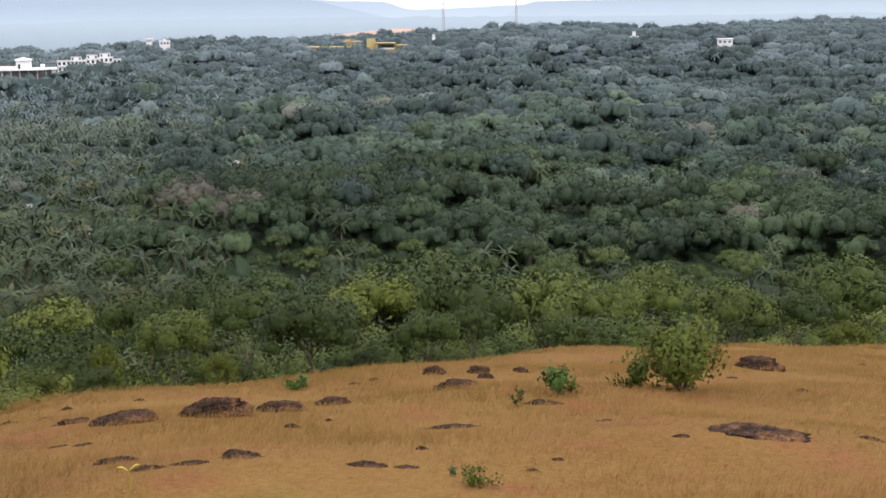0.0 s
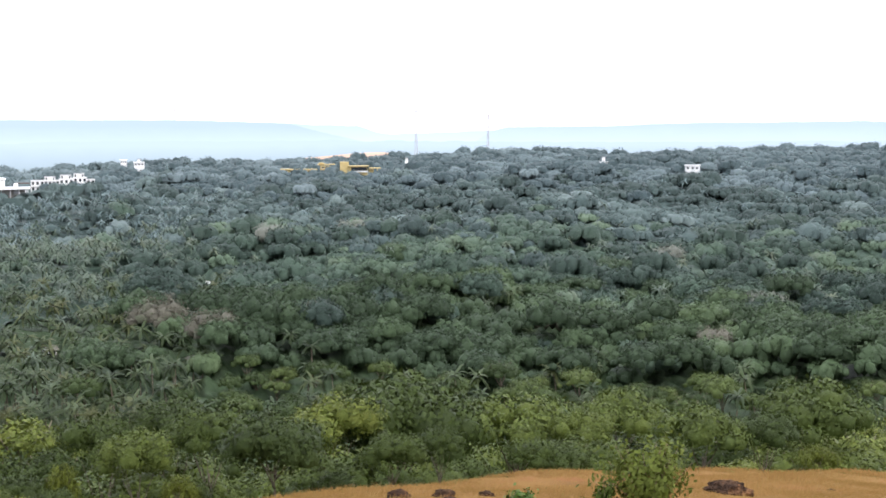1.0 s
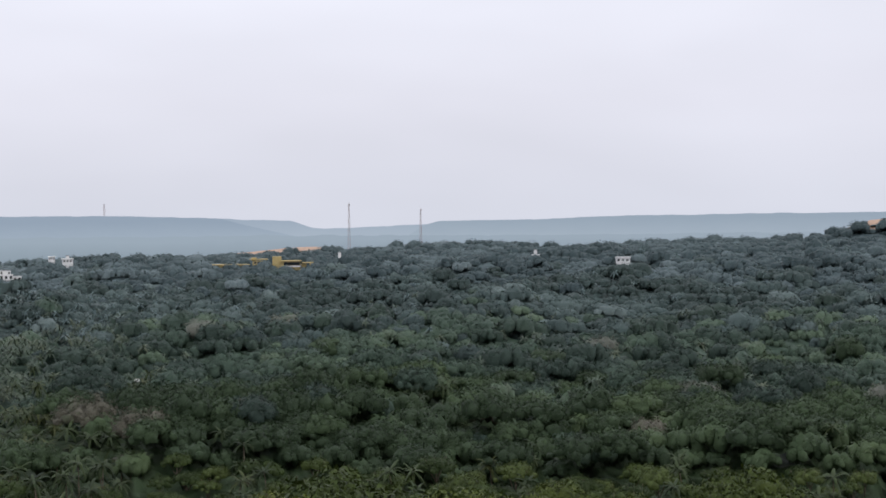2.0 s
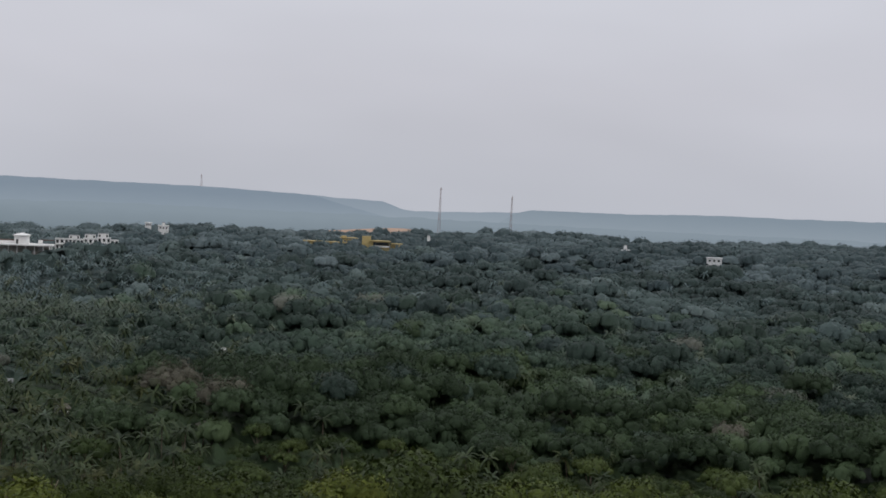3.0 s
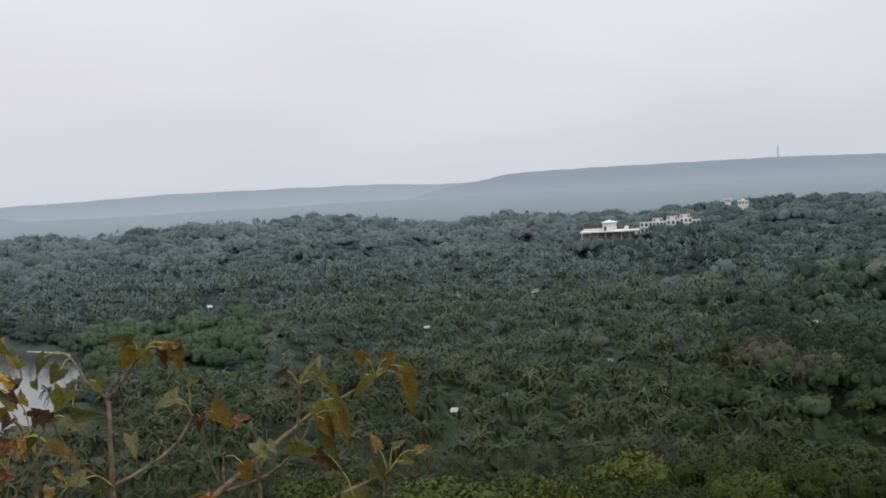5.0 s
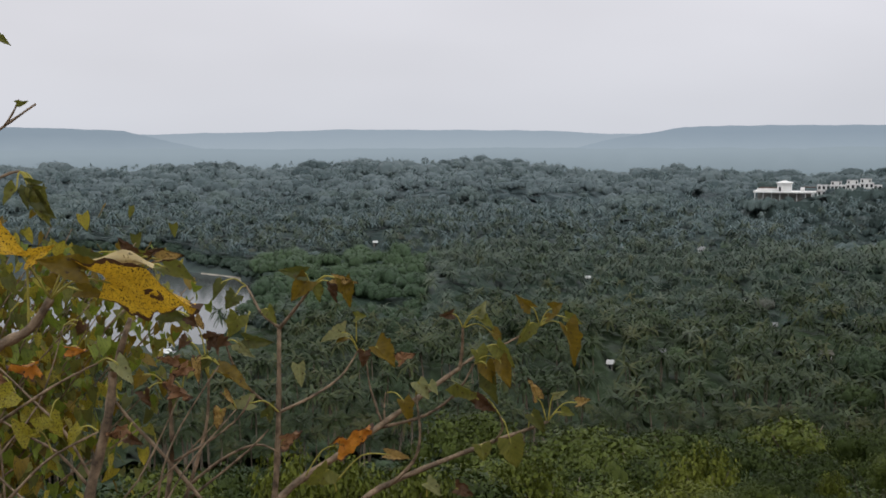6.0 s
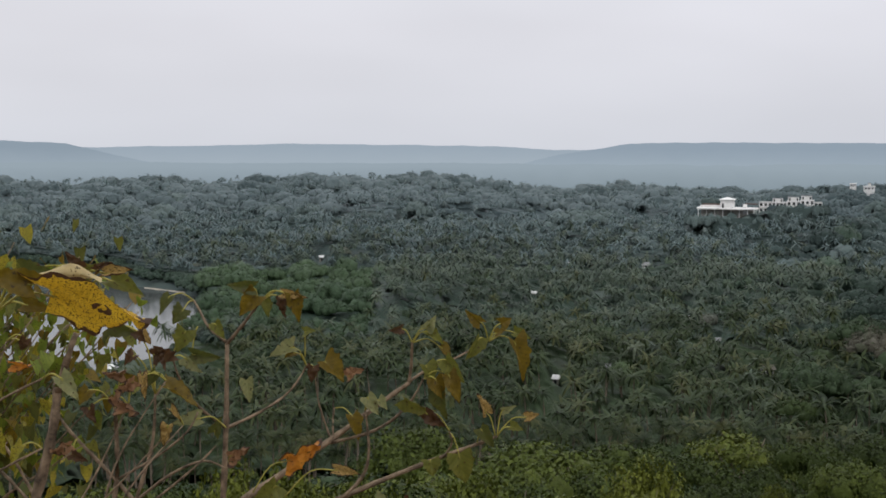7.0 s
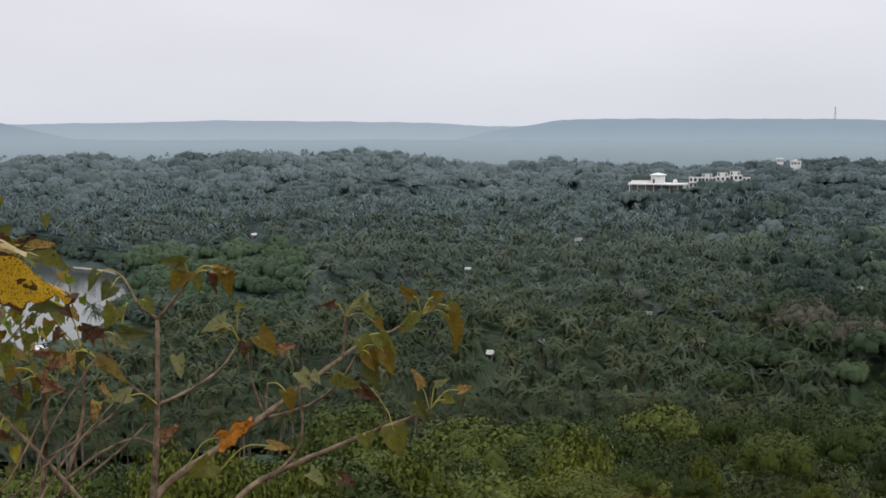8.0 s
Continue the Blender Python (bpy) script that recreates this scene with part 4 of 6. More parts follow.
def build_belt():
    rng = np.random.default_rng(21)
    fine, coarse, lush, lime = shrub_meshes(rng)
    bm = limbs(rng, 1.0, 0.8, 0.05, 6)
    stems = bpy.data.meshes.new("trunk")
    bm.to_mesh(stems)
    bm.free()
    stems.materials.append(BARK)
    made = []
    for az0 in np.arange(-27, 58, 1.35):
        edge0 = float(np.interp(az0, EDGE_AZ, EDGE_D))
        for row, (near, far) in enumerate(((0.8, 3.0), (4.0, 8.0), (9.0, 15.0), (16.0, 26.0))):
            if rng.uniform() > ((0.3, 0.45, 0.6, 0.85) if az0 < 22 else (0.4, 0.62, 0.8, 0.95))[row]:
                continue
            az = az0 + rng.uniform(-0.6, 0.6)
            d = edge0 + rng.uniform(near, far) * (1.0 if edge0 > 17 else 1.6)
            if az > 22:
                d += 14
            x, y = polar(az, d)
            g = ground_at(x, y)
            cap = 1.6 - d * math.tan(radians(float(np.interp(az, BELT_AZ, BELT_EL)) + (1.3 if row < 3 else 0.7) * rng.uniform(0, 1.0) ** 2 + (3 - row) * rng.uniform(0.15, 1.1) + (0.7 if az < 21 else 0.0)))
            tall = min(max(cap - g, 0.0), 7.5) * (rng.uniform(0.45, 1.0) if row < 3 else rng.uniform(0.82, 1.0))
            if tall < 0.7:
                continue
            wide = min(tall * rng.uniform(0.55, 0.95), 3.6)
            made.append((d, az, x, y, g, tall, wide))
    common = len(made)
    # the shrubs that stand out: azimuth, distance, depression of the top, half width
    for az, d, el, wide in ((6.8, 23.3, 14.32, 1.06), (0.7, 35.2, 12.93, 2.37), (-5.2, 38.3, 13.47, 1.84), (-6.6, 31.2, 15.44, 0.9), (-1.4, 28.7, 14.93, 0.6), (1.0, 27.0, 15.17, 0.75), (15.1, 33.5, 13.79, 1.1),
                            (13.4, 26.7, 14.63, 0.9), (20.5, 20.2, 16.66, 0.45), (19.3, 22.8, 16.23, 0.65), (17.4, 20.6, 16.81, 0.35), (10.0, 28.2, 13.77, 0.95), (11.8, 34.9, 13.26, 1.2), (-10.2, 50.5, 13.05, 1.9),
                            (-14.2, 43.1, 13.52, 1.6), (-19.4, 51.2, 12.24, 2.2), (-17.1, 44.4, 13.69, 1.2), (-8.4, 37.4, 14.04, 1.0), (4.0, 33.0, 13.5, 1.3)):
        x, y = polar(az, d)
        g = ground_at(x, y)
        made.append((d, az, x, y, g, 1.6 - d * math.tan(radians(el)) - g, wide))
    plain = len(made)
    for az, d, el, wide in ((11.4, 21.0, 16.3, 0.43), (17.0, 23.2, 15.2, 0.5), (-19.6, 40.4, 14.58, 0.97), (22.8, 44.0, 14.2, 2.0), (37.0, 30.0, 14.9, 1.5), (40.2, 27.0, 14.3, 1.5), (43.0, 29.0, 14.0, 1.6), (31.2, 38.0, 15.0, 2.0), (20.4, 20.6, 16.6, 1.0), (21.8, 19.4, 17.0, 0.9), (22.9, 22.5, 16.2, 1.2)):
        x, y = polar(az, d)
        g = ground_at(x, y)
        made.append((d, az, x, y, g, 1.6 - d * math.tan(radians(el)) - g, wide))
    for k, (d, az, x, y, g, tall, wide) in enumerate(made):
        root = thing("shrub", pose(x, y, g, 0, 0, rng.uniform(0, 360)), "bright lime-green leafy shrub at the field edge" if k >= plain else "bushy green shrub at the edge of the dry grass", "shrub", "shrubs of the slope")
        st = part("trunk", stems, BARK, root)
        st.scale = (wide * 0.8, wide * 0.8, tall * 0.55)
        fo = part("foliage", lime[k % 2] if k >= plain else lush[k % 3] if az > 22 and d < 60 else (fine if d < 36 else coarse)[k % 5], LEAF_SCRUB, root)
        fo.location, fo.scale = (0, 0, tall * 0.02), (wide, wide, tall / 1.45)
        if common <= k < plain:
            high = min(tall, 1.5 * wide)
            fo.location, fo.scale = (0, 0, tall - high), (wide * 1.3, wide * 1.3, high / 1.15)


build_belt()


# ---- the dry grass field ----
def build_grass():
    rng = np.random.default_rng(3)
    n = 135000
    az = rng.uniform(-25, 26, n)
    d = 7.0 + 45 * rng.uniform(0, 1, n) ** 0.72
    ok = d < np.interp(az, EDGE_AZ, EDGE_D) + 1.0
    az, d = np.radians(az[ok]), d[ok]
    n = len(az)
    x, y = -d * np.sin(az), d * np.cos(az)
    thick = np.sin(x * 0.8 + 1.1 * np.sin(y * 0.5)) * np.sin(y * 0.9 + x * 0.25)
    at = np.stack([x, y, height(x, y) - 0.02], -1)
    vs = []
    for _ in range(4):
        a = rng.uniform(-1.1, 1.1, n)
        foot = at + np.stack([rng.normal(0, 0.06, n), rng.normal(0, 0.06, n), 0 * a], -1)
        tall = (0.075 + 0.04 * thick) * rng.uniform(0.6, 1.5, n)
        w = 0.0015 + 0.00016 * d
        side = np.stack([np.cos(a), np.sin(a), 0 * a], -1) * w[:, None]
        tip = foot + np.stack([rng.normal(0.03, 0.05, n), rng.normal(0, 0.05, n), np.maximum(tall, 0.04)], -1)
        vs.append(np.stack([foot - side, foot + side, tip], 1).reshape(-1, 3))
    v = np.concatenate(vs)
    near = 9000
    a, r = rng.uniform(-np.pi, np.pi, near), 0.9 + 7.5 * rng.uniform(0, 1, near) ** 0.6
    foot = np.stack([-r * np.sin(a), r * np.cos(a), height(-r * np.sin(a), r * np.cos(a)) - 0.02], -1)
    side = np.stack([np.cos(a * 7), np.sin(a * 7), 0 * a], -1) * 0.003
    tip = foot + np.stack([rng.normal(0.02, 0.04, near), rng.normal(0, 0.04, near), rng.uniform(0.05, 0.13, near)], -1)
    v = np.concatenate([v, np.stack([foot - side, foot + side, tip], 1).reshape(-1, 3)])
    tagged(new("grass", tri_mesh("grass", v, np.arange(len(v)).reshape(-1, 3), BLADES, normals=np.tile([0.0, -0.25, 0.97], (len(v), 1)))), "knee-low dry golden grass covering the hillside", "grass", kind="stuff")


build_grass()


def rock(x, y, wide, tall, seed, label):
    """A pitted laterite boulder sunk in the turf."""
    rng = random.Random(seed)
    bm = bmesh.new()
    bmesh.ops.create_icosphere(bm, subdivisions=5 if wide > 0.8 else 4, radius=1.0)
    deep = wide * (rng.uniform(0.4, 0.55) if tall > 0.08 else rng.uniform(0.38, 0.5))
    o = Vector((seed * 3.1, seed * 1.7, 0))
    for v in bm.verts:
        p = v.co.copy()
        w = 1 + 0.28 * noise.noise(p * 1.3 + o) + 0.20 * noise.noise(p * 3.1 + o) + 0.14 * noise.noise(p * 7 + o) + 0.08 * noise.noise(p * 15 + o)
        q = p * w
        q.z = math.copysign(abs(q.z) ** 0.8, q.z) if tall > 0.08 else q.z * (1 - 0.45 * p.x * p.x)
        v.co = Vector((q.x * wide / 2, q.y * deep / 2, q.z * (tall + 0.02) if q.z > 0 else q.z * 0.25))
    for f in bm.faces:
        f.smooth = True
    me = bpy.data.meshes.new("boulder")
    bm.to_mesh(me)
    bm.free()
    me.materials.append(ROCK)
    ob = new("boulder", me)
    ob.matrix_world = pose(x, y, ground_at(x, y) - 0.02, 0, 0, math.degrees(math.atan2(-x, y)))
    tagged(ob, label, "rock", "laterite rocks of the field")


BOULDERS = [(-2.9, 14.0, 0.83, 0.23), (-2.2, 14.6, 0.57, 0.126), (-1.58, 15.41, 0.47, 0.102), (-3.92, 13.52, 0.78, 0.127), (-0.21, 19.37, 0.39, 0.136), (0.54, 19.59, 0.42, 0.138), (0.64, 18.93, 0.29, 0.105), (1.31, 20.12, 0.3, 0.101), (0.17, 16.73, 0.67, 0.134), (6.09, 21.97, 0.83, 0.239)]
SLABS = [(-4.6, 13.75, 0.55, 0.073), (-1.88, 13.36, 0.24, 0.076), (-5.65, 16.62, 0.23, 0.089), (-5.65, 15.68, 0.4, 0.059), (-6.22, 15.8, 0.34, 0.068), (-3.02, 10.0, 0.43, 0.069), (-1.89, 9.88, 0.44, 0.103), (-2.27, 9.58, 0.34, 0.05), (-2.6, 9.44, 0.34, 0.045), (-0.76, 9.66, 0.4, 0.06), (-0.41, 9.68, 0.3, 0.025), (-0.27, 10.64, 0.14, 0.049), (0.09, 13.29, 0.69, 0.081), (1.25, 14.72, 0.56, 0.082), (9.85, 26.69, 0.36, 0.1), (3.16, 11.45, 1.1, 0.143), (5.66, 17.86, 0.24, 0.057), (4.47, 11.86, 0.31, 0.045), (1.81, 12.93, 0.23, 0.04), (2.35, 11.29, 0.22, 0.035), (1.0, 10.29, 0.16, 0.037), (0.72, 9.86, 0.18, 0.026), (-1.23, 18.93, 0.24, 0.076), (-1.53, 18.7, 0.28, 0.038), (-1.49, 13.89, 0.11, 0.05), (-4.03, 12.28, 0.35, 0.039), (-4.32, 12.32, 0.3, 0.03), (-4.76, 17.32, 0.23, 0.054), (5.23, 20.61, 0.37, 0.064)]
for k, (rx_, ry_, rw, rh) in enumerate(BOULDERS):
    rock(rx_, ry_, rw, rh * 0.92, k + 1, "dark pitted laterite boulder in the dry grass")
for k, (rx_, ry_, rw, rh) in enumerate(SLABS):
    rock(rx_, ry_, rw, min(rh * 0.55, 0.055), k + 31, "low dark laterite slab in the dry grass")


# ---- single bushes and seedlings on the field ----
def bush(name, x, y, wide, tall, leaves, size, label, seed, mat, straggly=0.0):
    rng = np.random.default_rng(seed)
    root = thing(name, pose(x, y, ground_at(x, y) - 0.02), label, "bush")
    bm = bmesh.new()
    pieces = []
    n = max(6, int(13 * wide))
    for k in range(n):
        a, r = 2 * math.pi * k / n + rng.uniform(-0.4, 0.4), wide * rng.uniform(0.10, 0.46)
        h = tall * rng.uniform(0.7, 0.95) * (1 - 0.55 * (2 * r / wide) ** 2)
        ex, ey = r * math.cos(a), r * math.sin(a)
        tube([(0.04 * math.cos(a), 0.04 * math.sin(a), 0), (ex * 0.45, ey * 0.45, h * 0.5), (ex, ey, h)], 0.012 * tall, 0.003, 5, bm)
        m = leaves // n
        u = rng.uniform(0.2, 1.0, m)[:, None] ** 0.6
        at = np.array([ex, ey, h]) * u * [1, 1, 1] + rng.normal(0, 0.060 * wide, (m, 3)) * (0.4 + 0.8 * u)
        at[:, 2] = np.maximum(at[:, 2] - straggly * rng.uniform(0, 0.3, m) * tall, 0.04)
        pieces.append(cards(rng, at, unit(at - [0, 0, tall * 0.3]), size, True, 0.55))
    part("stem", bm, TWIG, root)
    part("foliage", leafy_mesh(joined(pieces), mat), mat, root)
    return root


LEAF_BUSH = leafage("bush_leaves", [(0.0, (0.022, 0.052, 0.006)), (0.5, (0.042, 0.085, 0.010)), (1.0, (0.075, 0.12, 0.016))], tone=False)
LEAF_OLIVE = leafage("bush_leaves_dull", [(0.0, (0.032, 0.048, 0.006)), (0.5, (0.062, 0.085, 0.011)), (1.0, (0.108, 0.129, 0.025))], tone=False, through_light=0.4, shine=0.08)
bush("field_bush", 3.56, 17.0, 1.75, 1.40, 2900, 0.042, "bushy green shrub with grey stems in dry grass", 5, LEAF_OLIVE, 0.25)
bush("field_bush", 2.80, 16.7, 0.78, 0.66, 520, 0.038, "small drooping bush beside the larger one", 6, LEAF_OLIVE, 0.7)
bush("field_bush", 1.50, 15.4, 0.62, 0.48, 800, 0.030, "small bright green bush in dry grass", 8, LEAF_BUSH)
bush("field_bush", 0.92, 14.6, 0.32, 0.32, 110, 0.022, "sparse twiggy small bush in dry grass", 9, LEAF_OLIVE)
bush("field_bush", -2.43, 18.5, 0.55, 0.26, 420, 0.030, "low green bush in dry grass", 10, LEAF_BUSH)
bush("field_bush", 0.02, 9.5, 0.12, 0.13, 40, 0.018, "tiny green seedling in dry grass", 11, LEAF_BUSH)
bush("field_bush", 0.21, 9.15, 0.42, 0.22, 420, 0.014, "low fine-leaved green tuft in dry grass", 12, LEAF_OLIVE)


def build_seedling():
    x, y = -2.55, 8.75
    root = thing("seedling", pose(x, y, ground_at(x, y) - 0.01, 0, 0, 16), "thin yellow seedling with two narrow leaves", "seedling")
    lime = surface("seedling_leaf", (0.26, 0.20, 0.02), (0.36, 0.30, 0.04), 30.0, 0.6, 0.1, 0.001)
    part("stem", tube([(0, 0, 0), (0.004, 0, 0.09), (0, 0, 0.165)], 0.006, 0.004, 6), lime, root)
    for sgn, rise in ((-1, 0.045), (1, 0.05)):
        bm = bmesh.new()
        rows = [[bm.verts.new((sgn * 0.095 * u, k * 0.018 * math.sin(math.pi * (0.08 + 0.9 * u)), 0.165 + rise * math.sin(2.2 * u) + 0.006 * abs(k))) for k in (-1, 0, 1)] for u in np.linspace(0, 1, 7)]
        for a, b in zip(rows, rows[1:]):
            for k in range(2):
                bm.faces.new((a[k], a[k + 1], b[k + 1], b[k])).smooth = True
        part("leaf", bm, lime, root)


build_seedling()


# ---- buildings ----
def at_polar(az, d, z=None, turn=0.0):
    x, y = polar(az, d)
    return pose(x, y, ground_at(x, y) if z is None else z, 0, 0, az + turn)


def windows(wall, x0, x1, step, z, w, h, y):
    """A row of windows let into a wall face at y."""
    x = x0
    while x <= x1:
        part("window", box(x - w / 2 - 0.15, y - 0.12, z - h / 2 - 0.15, x + w / 2 + 0.15, y + 0.1, z + h / 2 + 0.15), WHITE, wall)
        part("pane", box(x - w / 2, y - 0.16, z - h / 2, x + w / 2, y - 0.05, z + h / 2), DARK_GLASS_SHADE, wall)
        x += step


def build_terrace_hotel():
    """White terrace roof on columns with a square roof tower."""
    z = -35.6
    root = thing("terrace_building", at_polar(19.3, 742, z, -3), "white columned terrace building with a square roof tower", "building")
    part("podium", box(-17, 0, -12, 17, 13, -5.6), CONCRETE, root, "weathered grey lower floor")
    part("back_wall", box(-16, 2.5, -5.6, 16, 2.9, -0.05), CONCRETE, root, "dim grey back wall")
    bm = bmesh.new()
    low = [bm.verts.new(p) for p in ((-18.2, -2.5, 0), (-6, -4.6, 0), (6, -5.2, 0), (18.2, -3.0, 0), (18.2, 13, 0), (-18.2, 13, 0))]
    bm.faces.new(low[::-1])
    for f in bmesh.ops.extrude_face_region(bm, geom=bm.faces[:])["geom"]:
        if isinstance(f, bmesh.types.BMVert):
            f.co.z += 0.8
    bmesh.ops.recalc_face_normals(bm, faces=bm.faces)
    part("roof_slab", bm, WHITE, root)
    part("parapet", box(-16.5, 3.0, 0.8, -2.5, 3.3, 2.4), WHITE, root)
    part("rear_roof", box(-15.5, 3.5, 2.4, -3, 12, 2.9), TILE, root, "dark flat rear roof")
    for k in range(8):
        x = -17.2 + 4.9 * k
        part("column", box(x - 0.22, -2.6, -6.5, x + 0.22, -2.2, 0, 0.05), WHITE, root)
    part("railing", box(-9.5, -3.3, -4.6, -5.0, -3.1, -3.6), WHITE, root)
    part("corner_pier", box(15.6, -3.0, -9.5, 16.3, -2.3, 0), WHITE, root)
    part("stair_screen", box(9.5, -2.4, -2.8, 12.5, -2.1, 0), SHEET, root)
    t = part("tower", box(-4.2, -1, 0.8, 4.0, 7, 6.0, 0.1), WHITE, root)
    part("tower_cornice", box(-4.9, -1.7, 5.6, 4.7, 7.7, 6.1, 0.1), WHITE, t)
    part("door", box(-3.2, -1.06, 0.9, -2.0, -0.9, 3.6), DARK_GLASS_SHADE, t)
    bm = bmesh.new()
    bmesh.ops.create_cone(bm, cap_ends=True, segments=4, radius1=6.4, radius2=0.3, depth=1.3, matrix=Matrix.Translation((-0.1, 3, 6.75)) @ Matrix.Rotation(math.pi / 4, 4, "Z"))
    part("tower_roof", bm, WHITE, t)
    part("roof_room", box(9.2, 1, 0.8, 11.6, 4, 3.2), WHITE, root)
    part("roof_canopy", box(10, 4, 3.0, 18, 9, 3.4), TILE, root, "thin red-brown canopy")


def build_long_block():
    """A long white block stepping up the hill, with stair heads on its flat roofs."""
    root = thing("white_block", at_polar(17.85, 768, -37.5), "long white flat-roofed block with roof rooms", "building")
    x = y = 0.0
    for wide, deep, roof, rooms in ((8.0, 8, 5.6, ()), (9.0, 9, 5.4, ((0.3, 6.6, 2.2),)), (8.6, 9, 5.9, ((0.8, 7.4, 2.4),)), (8.2, 9, 6.5, ((0.4, 6.8, 2.5),)), (5.2, 7, 5.0, ())):
        w = part("wing", box(x, y, -9, x + wide, y + deep, roof, 0.06), WHITE, root)
        part("parapet", box(x - 0.1, y - 0.25, roof - 0.3, x + wide + 0.1, y - 0.02, roof + 0.35), WHITE, w)
        part("floor_band", box(x - 0.1, y - 0.9, roof - 3.4, x + wide + 0.1, y - 0.02, roof - 3.1), WHITE, w)
        n = int(wide / 2.2)
        for i in range(n):
            c = x + wide * (i + 0.5) / n
            # The shade inside open balconies is put on as dark boxes.
            part("opening", box(c - 0.72, y - 0.06, roof - 2.6, c + 0.72, y + 0.2, roof - 0.75), DARK_GLASS_SHADE, w, "dark box in place of balcony shade")
            part("opening", box(c - 0.6, y - 0.06, roof - 6.0, c + 0.6, y + 0.2, roof - 4.2), DARK_GLASS_SHADE, w, "dark box in place of balcony shade")
        for x0, x1, h in rooms:
            r = part("roof_room", box(x + x0, y + 1.5, roof, x + x1, y + 6, roof + h, 0.05), WHITE, root)
            part("roof_cap", box(x + x0 - 0.2, y + 1.2, roof + h, x + x1 + 0.2, y + 6.2, roof + h + 0.2), SHEET, r)
            for c in (x + x0 + 1.0, x + x1 - 1.0):
                part("doorway", box(c - 0.45, y + 1.42, roof + 0.1, c + 0.45, y + 1.6, roof + h * 0.75), DARK_GLASS_SHADE, r)
        x += wide
        y += 5


def build_yellow_resort():
    z = -38
    root = thing("yellow_building", at_polar(2.7, 950, z), "yellow two-storey building with a dark open balcony", "building")
    b = part("body", box(-7, -3, -4, 8, 6, 7.0, 0.1), YELLOW, root)
    part("stair_tower", box(-14, -2, -4, -7, 5, 10.6), YELLOW, root)
    for k, (z0, h) in enumerate(((3.6, 2.6),)):
        # A dark sheet stands in for the shade of the open balcony.
        part("opening", box(-5, -3.12, z0, 7.6, -2.9, z0 + h), DARK_GLASS_SHADE, b)
        part("balcony", box(-5.4, -4.6, z0 - 1.3, 8.0, -3.05, z0 - 0.2), WHITE, b)
    part("roof_slab", box(-8, -4.8, 7.0, 9.0, 6.6, 7.5), YELLOW, b)
    part("side_wing", box(9, 0, -4, 13, 5, 4.4), YELLOW, root)
    part("wing_roof", box(9.1, -3, 5.2, 18.5, 5.6, 5.8), YELLOW, root)
    part("post", box(15.6, -2.6, -4, 16.2, -2.0, 5.2), YELLOW, root)
    far = thing("yellow_building", at_polar(5.6, 958, z - 0.5), "low yellow building with a flat roof", "building")
    b2 = part("body", box(-12, -3, -4, 14, 6, 4.6), YELLOW, far)
    windows(b2, -9, 11, 5.0, 3.2, 2.2, 1.4, -3)
    part("roof_slab", box(-14, -4.2, 4.6, 16, 6.6, 5.2), YELLOW, far)
    near = thing("yellow_building", at_polar(4.25, 962, z), "yellow roof-top block among the trees", "building")
    b3 = part("body", box(-4, -3, -4, 4, 5, 7.2), YELLOW, near)
    windows(b3, -2, 3, 2.5, 5.6, 1.4, 1.2, -3)
    part("roof_slab", box(-6.5, -4, 8.0, 8, 5.6, 8.5), YELLOW, near)
    part("roof_room", box(-5, -1, 7.2, -1, 4, 9.6), YELLOW, near)


def hut(az, d, z, wide, deep, wall, rise, wall_mat, roof_mat, label, turn=0.0):
    """A small house with a gabled roof, eaves, a door and windows."""
    z = min(z, ground_at(*polar(az, d)) + 1.2)
    root = thing("house", at_polar(az, d, z, turn), label, "house")
    low = z - ground_at(*polar(az, d))
    b = part("wall", box(-wide / 2, -deep / 2, -max(low, 0.0) - 0.5, wide / 2, deep / 2, wall), wall_mat, root)
    part("door", box(-0.5, -deep / 2 - 0.06, 0, 0.5, -deep / 2 + 0.05, min(2.0, wall - 0.3)), DARK_GLASS_SHADE, b)
    windows(b, -wide * 0.3, wide * 0.3, wide * 0.6, wall * 0.58, min(1.2, wide * 0.15), 1.1, -deep / 2)
    bm = bmesh.new()
    ex, ey = wide / 2 + 0.6, deep / 2 + 0.7
    pts = [(-ex, -ey, wall - 0.15), (ex, -ey, wall - 0.15), (ex, ey, wall - 0.15), (-ex, ey, wall - 0.15), (-ex * 0.8, 0, wall + rise), (ex * 0.8, 0, wall + rise)]
    v = [bm.verts.new(p) for p in pts]
    for f in ((0, 1, 5, 4), (2, 3, 4, 5), (1, 2, 5), (3, 0, 4), (3, 2, 1, 0)):
        bm.faces.new([v[i] for i in f])
    part("roof", bm, roof_mat, root)


def white_house(az, d, z, wide, tall, label, turret=0.0, canopy=False):
    root = thing("house", at_polar(az, d, z), label, "house")
    low = max(z - ground_at(*polar(az, d)), 0.0) + 1
    b = part("wall", box(-wide / 2, -3, -low, wide / 2, 4, tall, 0.08), WHITE, root)
    windows(b, -wide * 0.3, wide * 0.31, wide * 0.3, tall * 0.5, wide * 0.13, 1.4, -3)
    part("roof_slab", box(-wide / 2 - 0.5, -3.6, tall, wide / 2 + 0.5, 4.5, tall + 0.5), WHITE, root)
    if turret:
        t = part("turret", box(-1.2, -1, tall + 0.5, 1.2, 1.4, tall + turret), WHITE, root)
        part("turret_cap", box(-1.5, -1.3, tall + turret, 1.5, 1.7, tall + turret + 0.4), SHEET, t)
    if canopy:
        part("lower_floor", box(-wide / 2 + 1, -2.6, -low - 1.2, wide / 2 - 1, -2.95, -0.8), TILE, root)


build_terrace_hotel()
build_long_block()
build_yellow_resort()
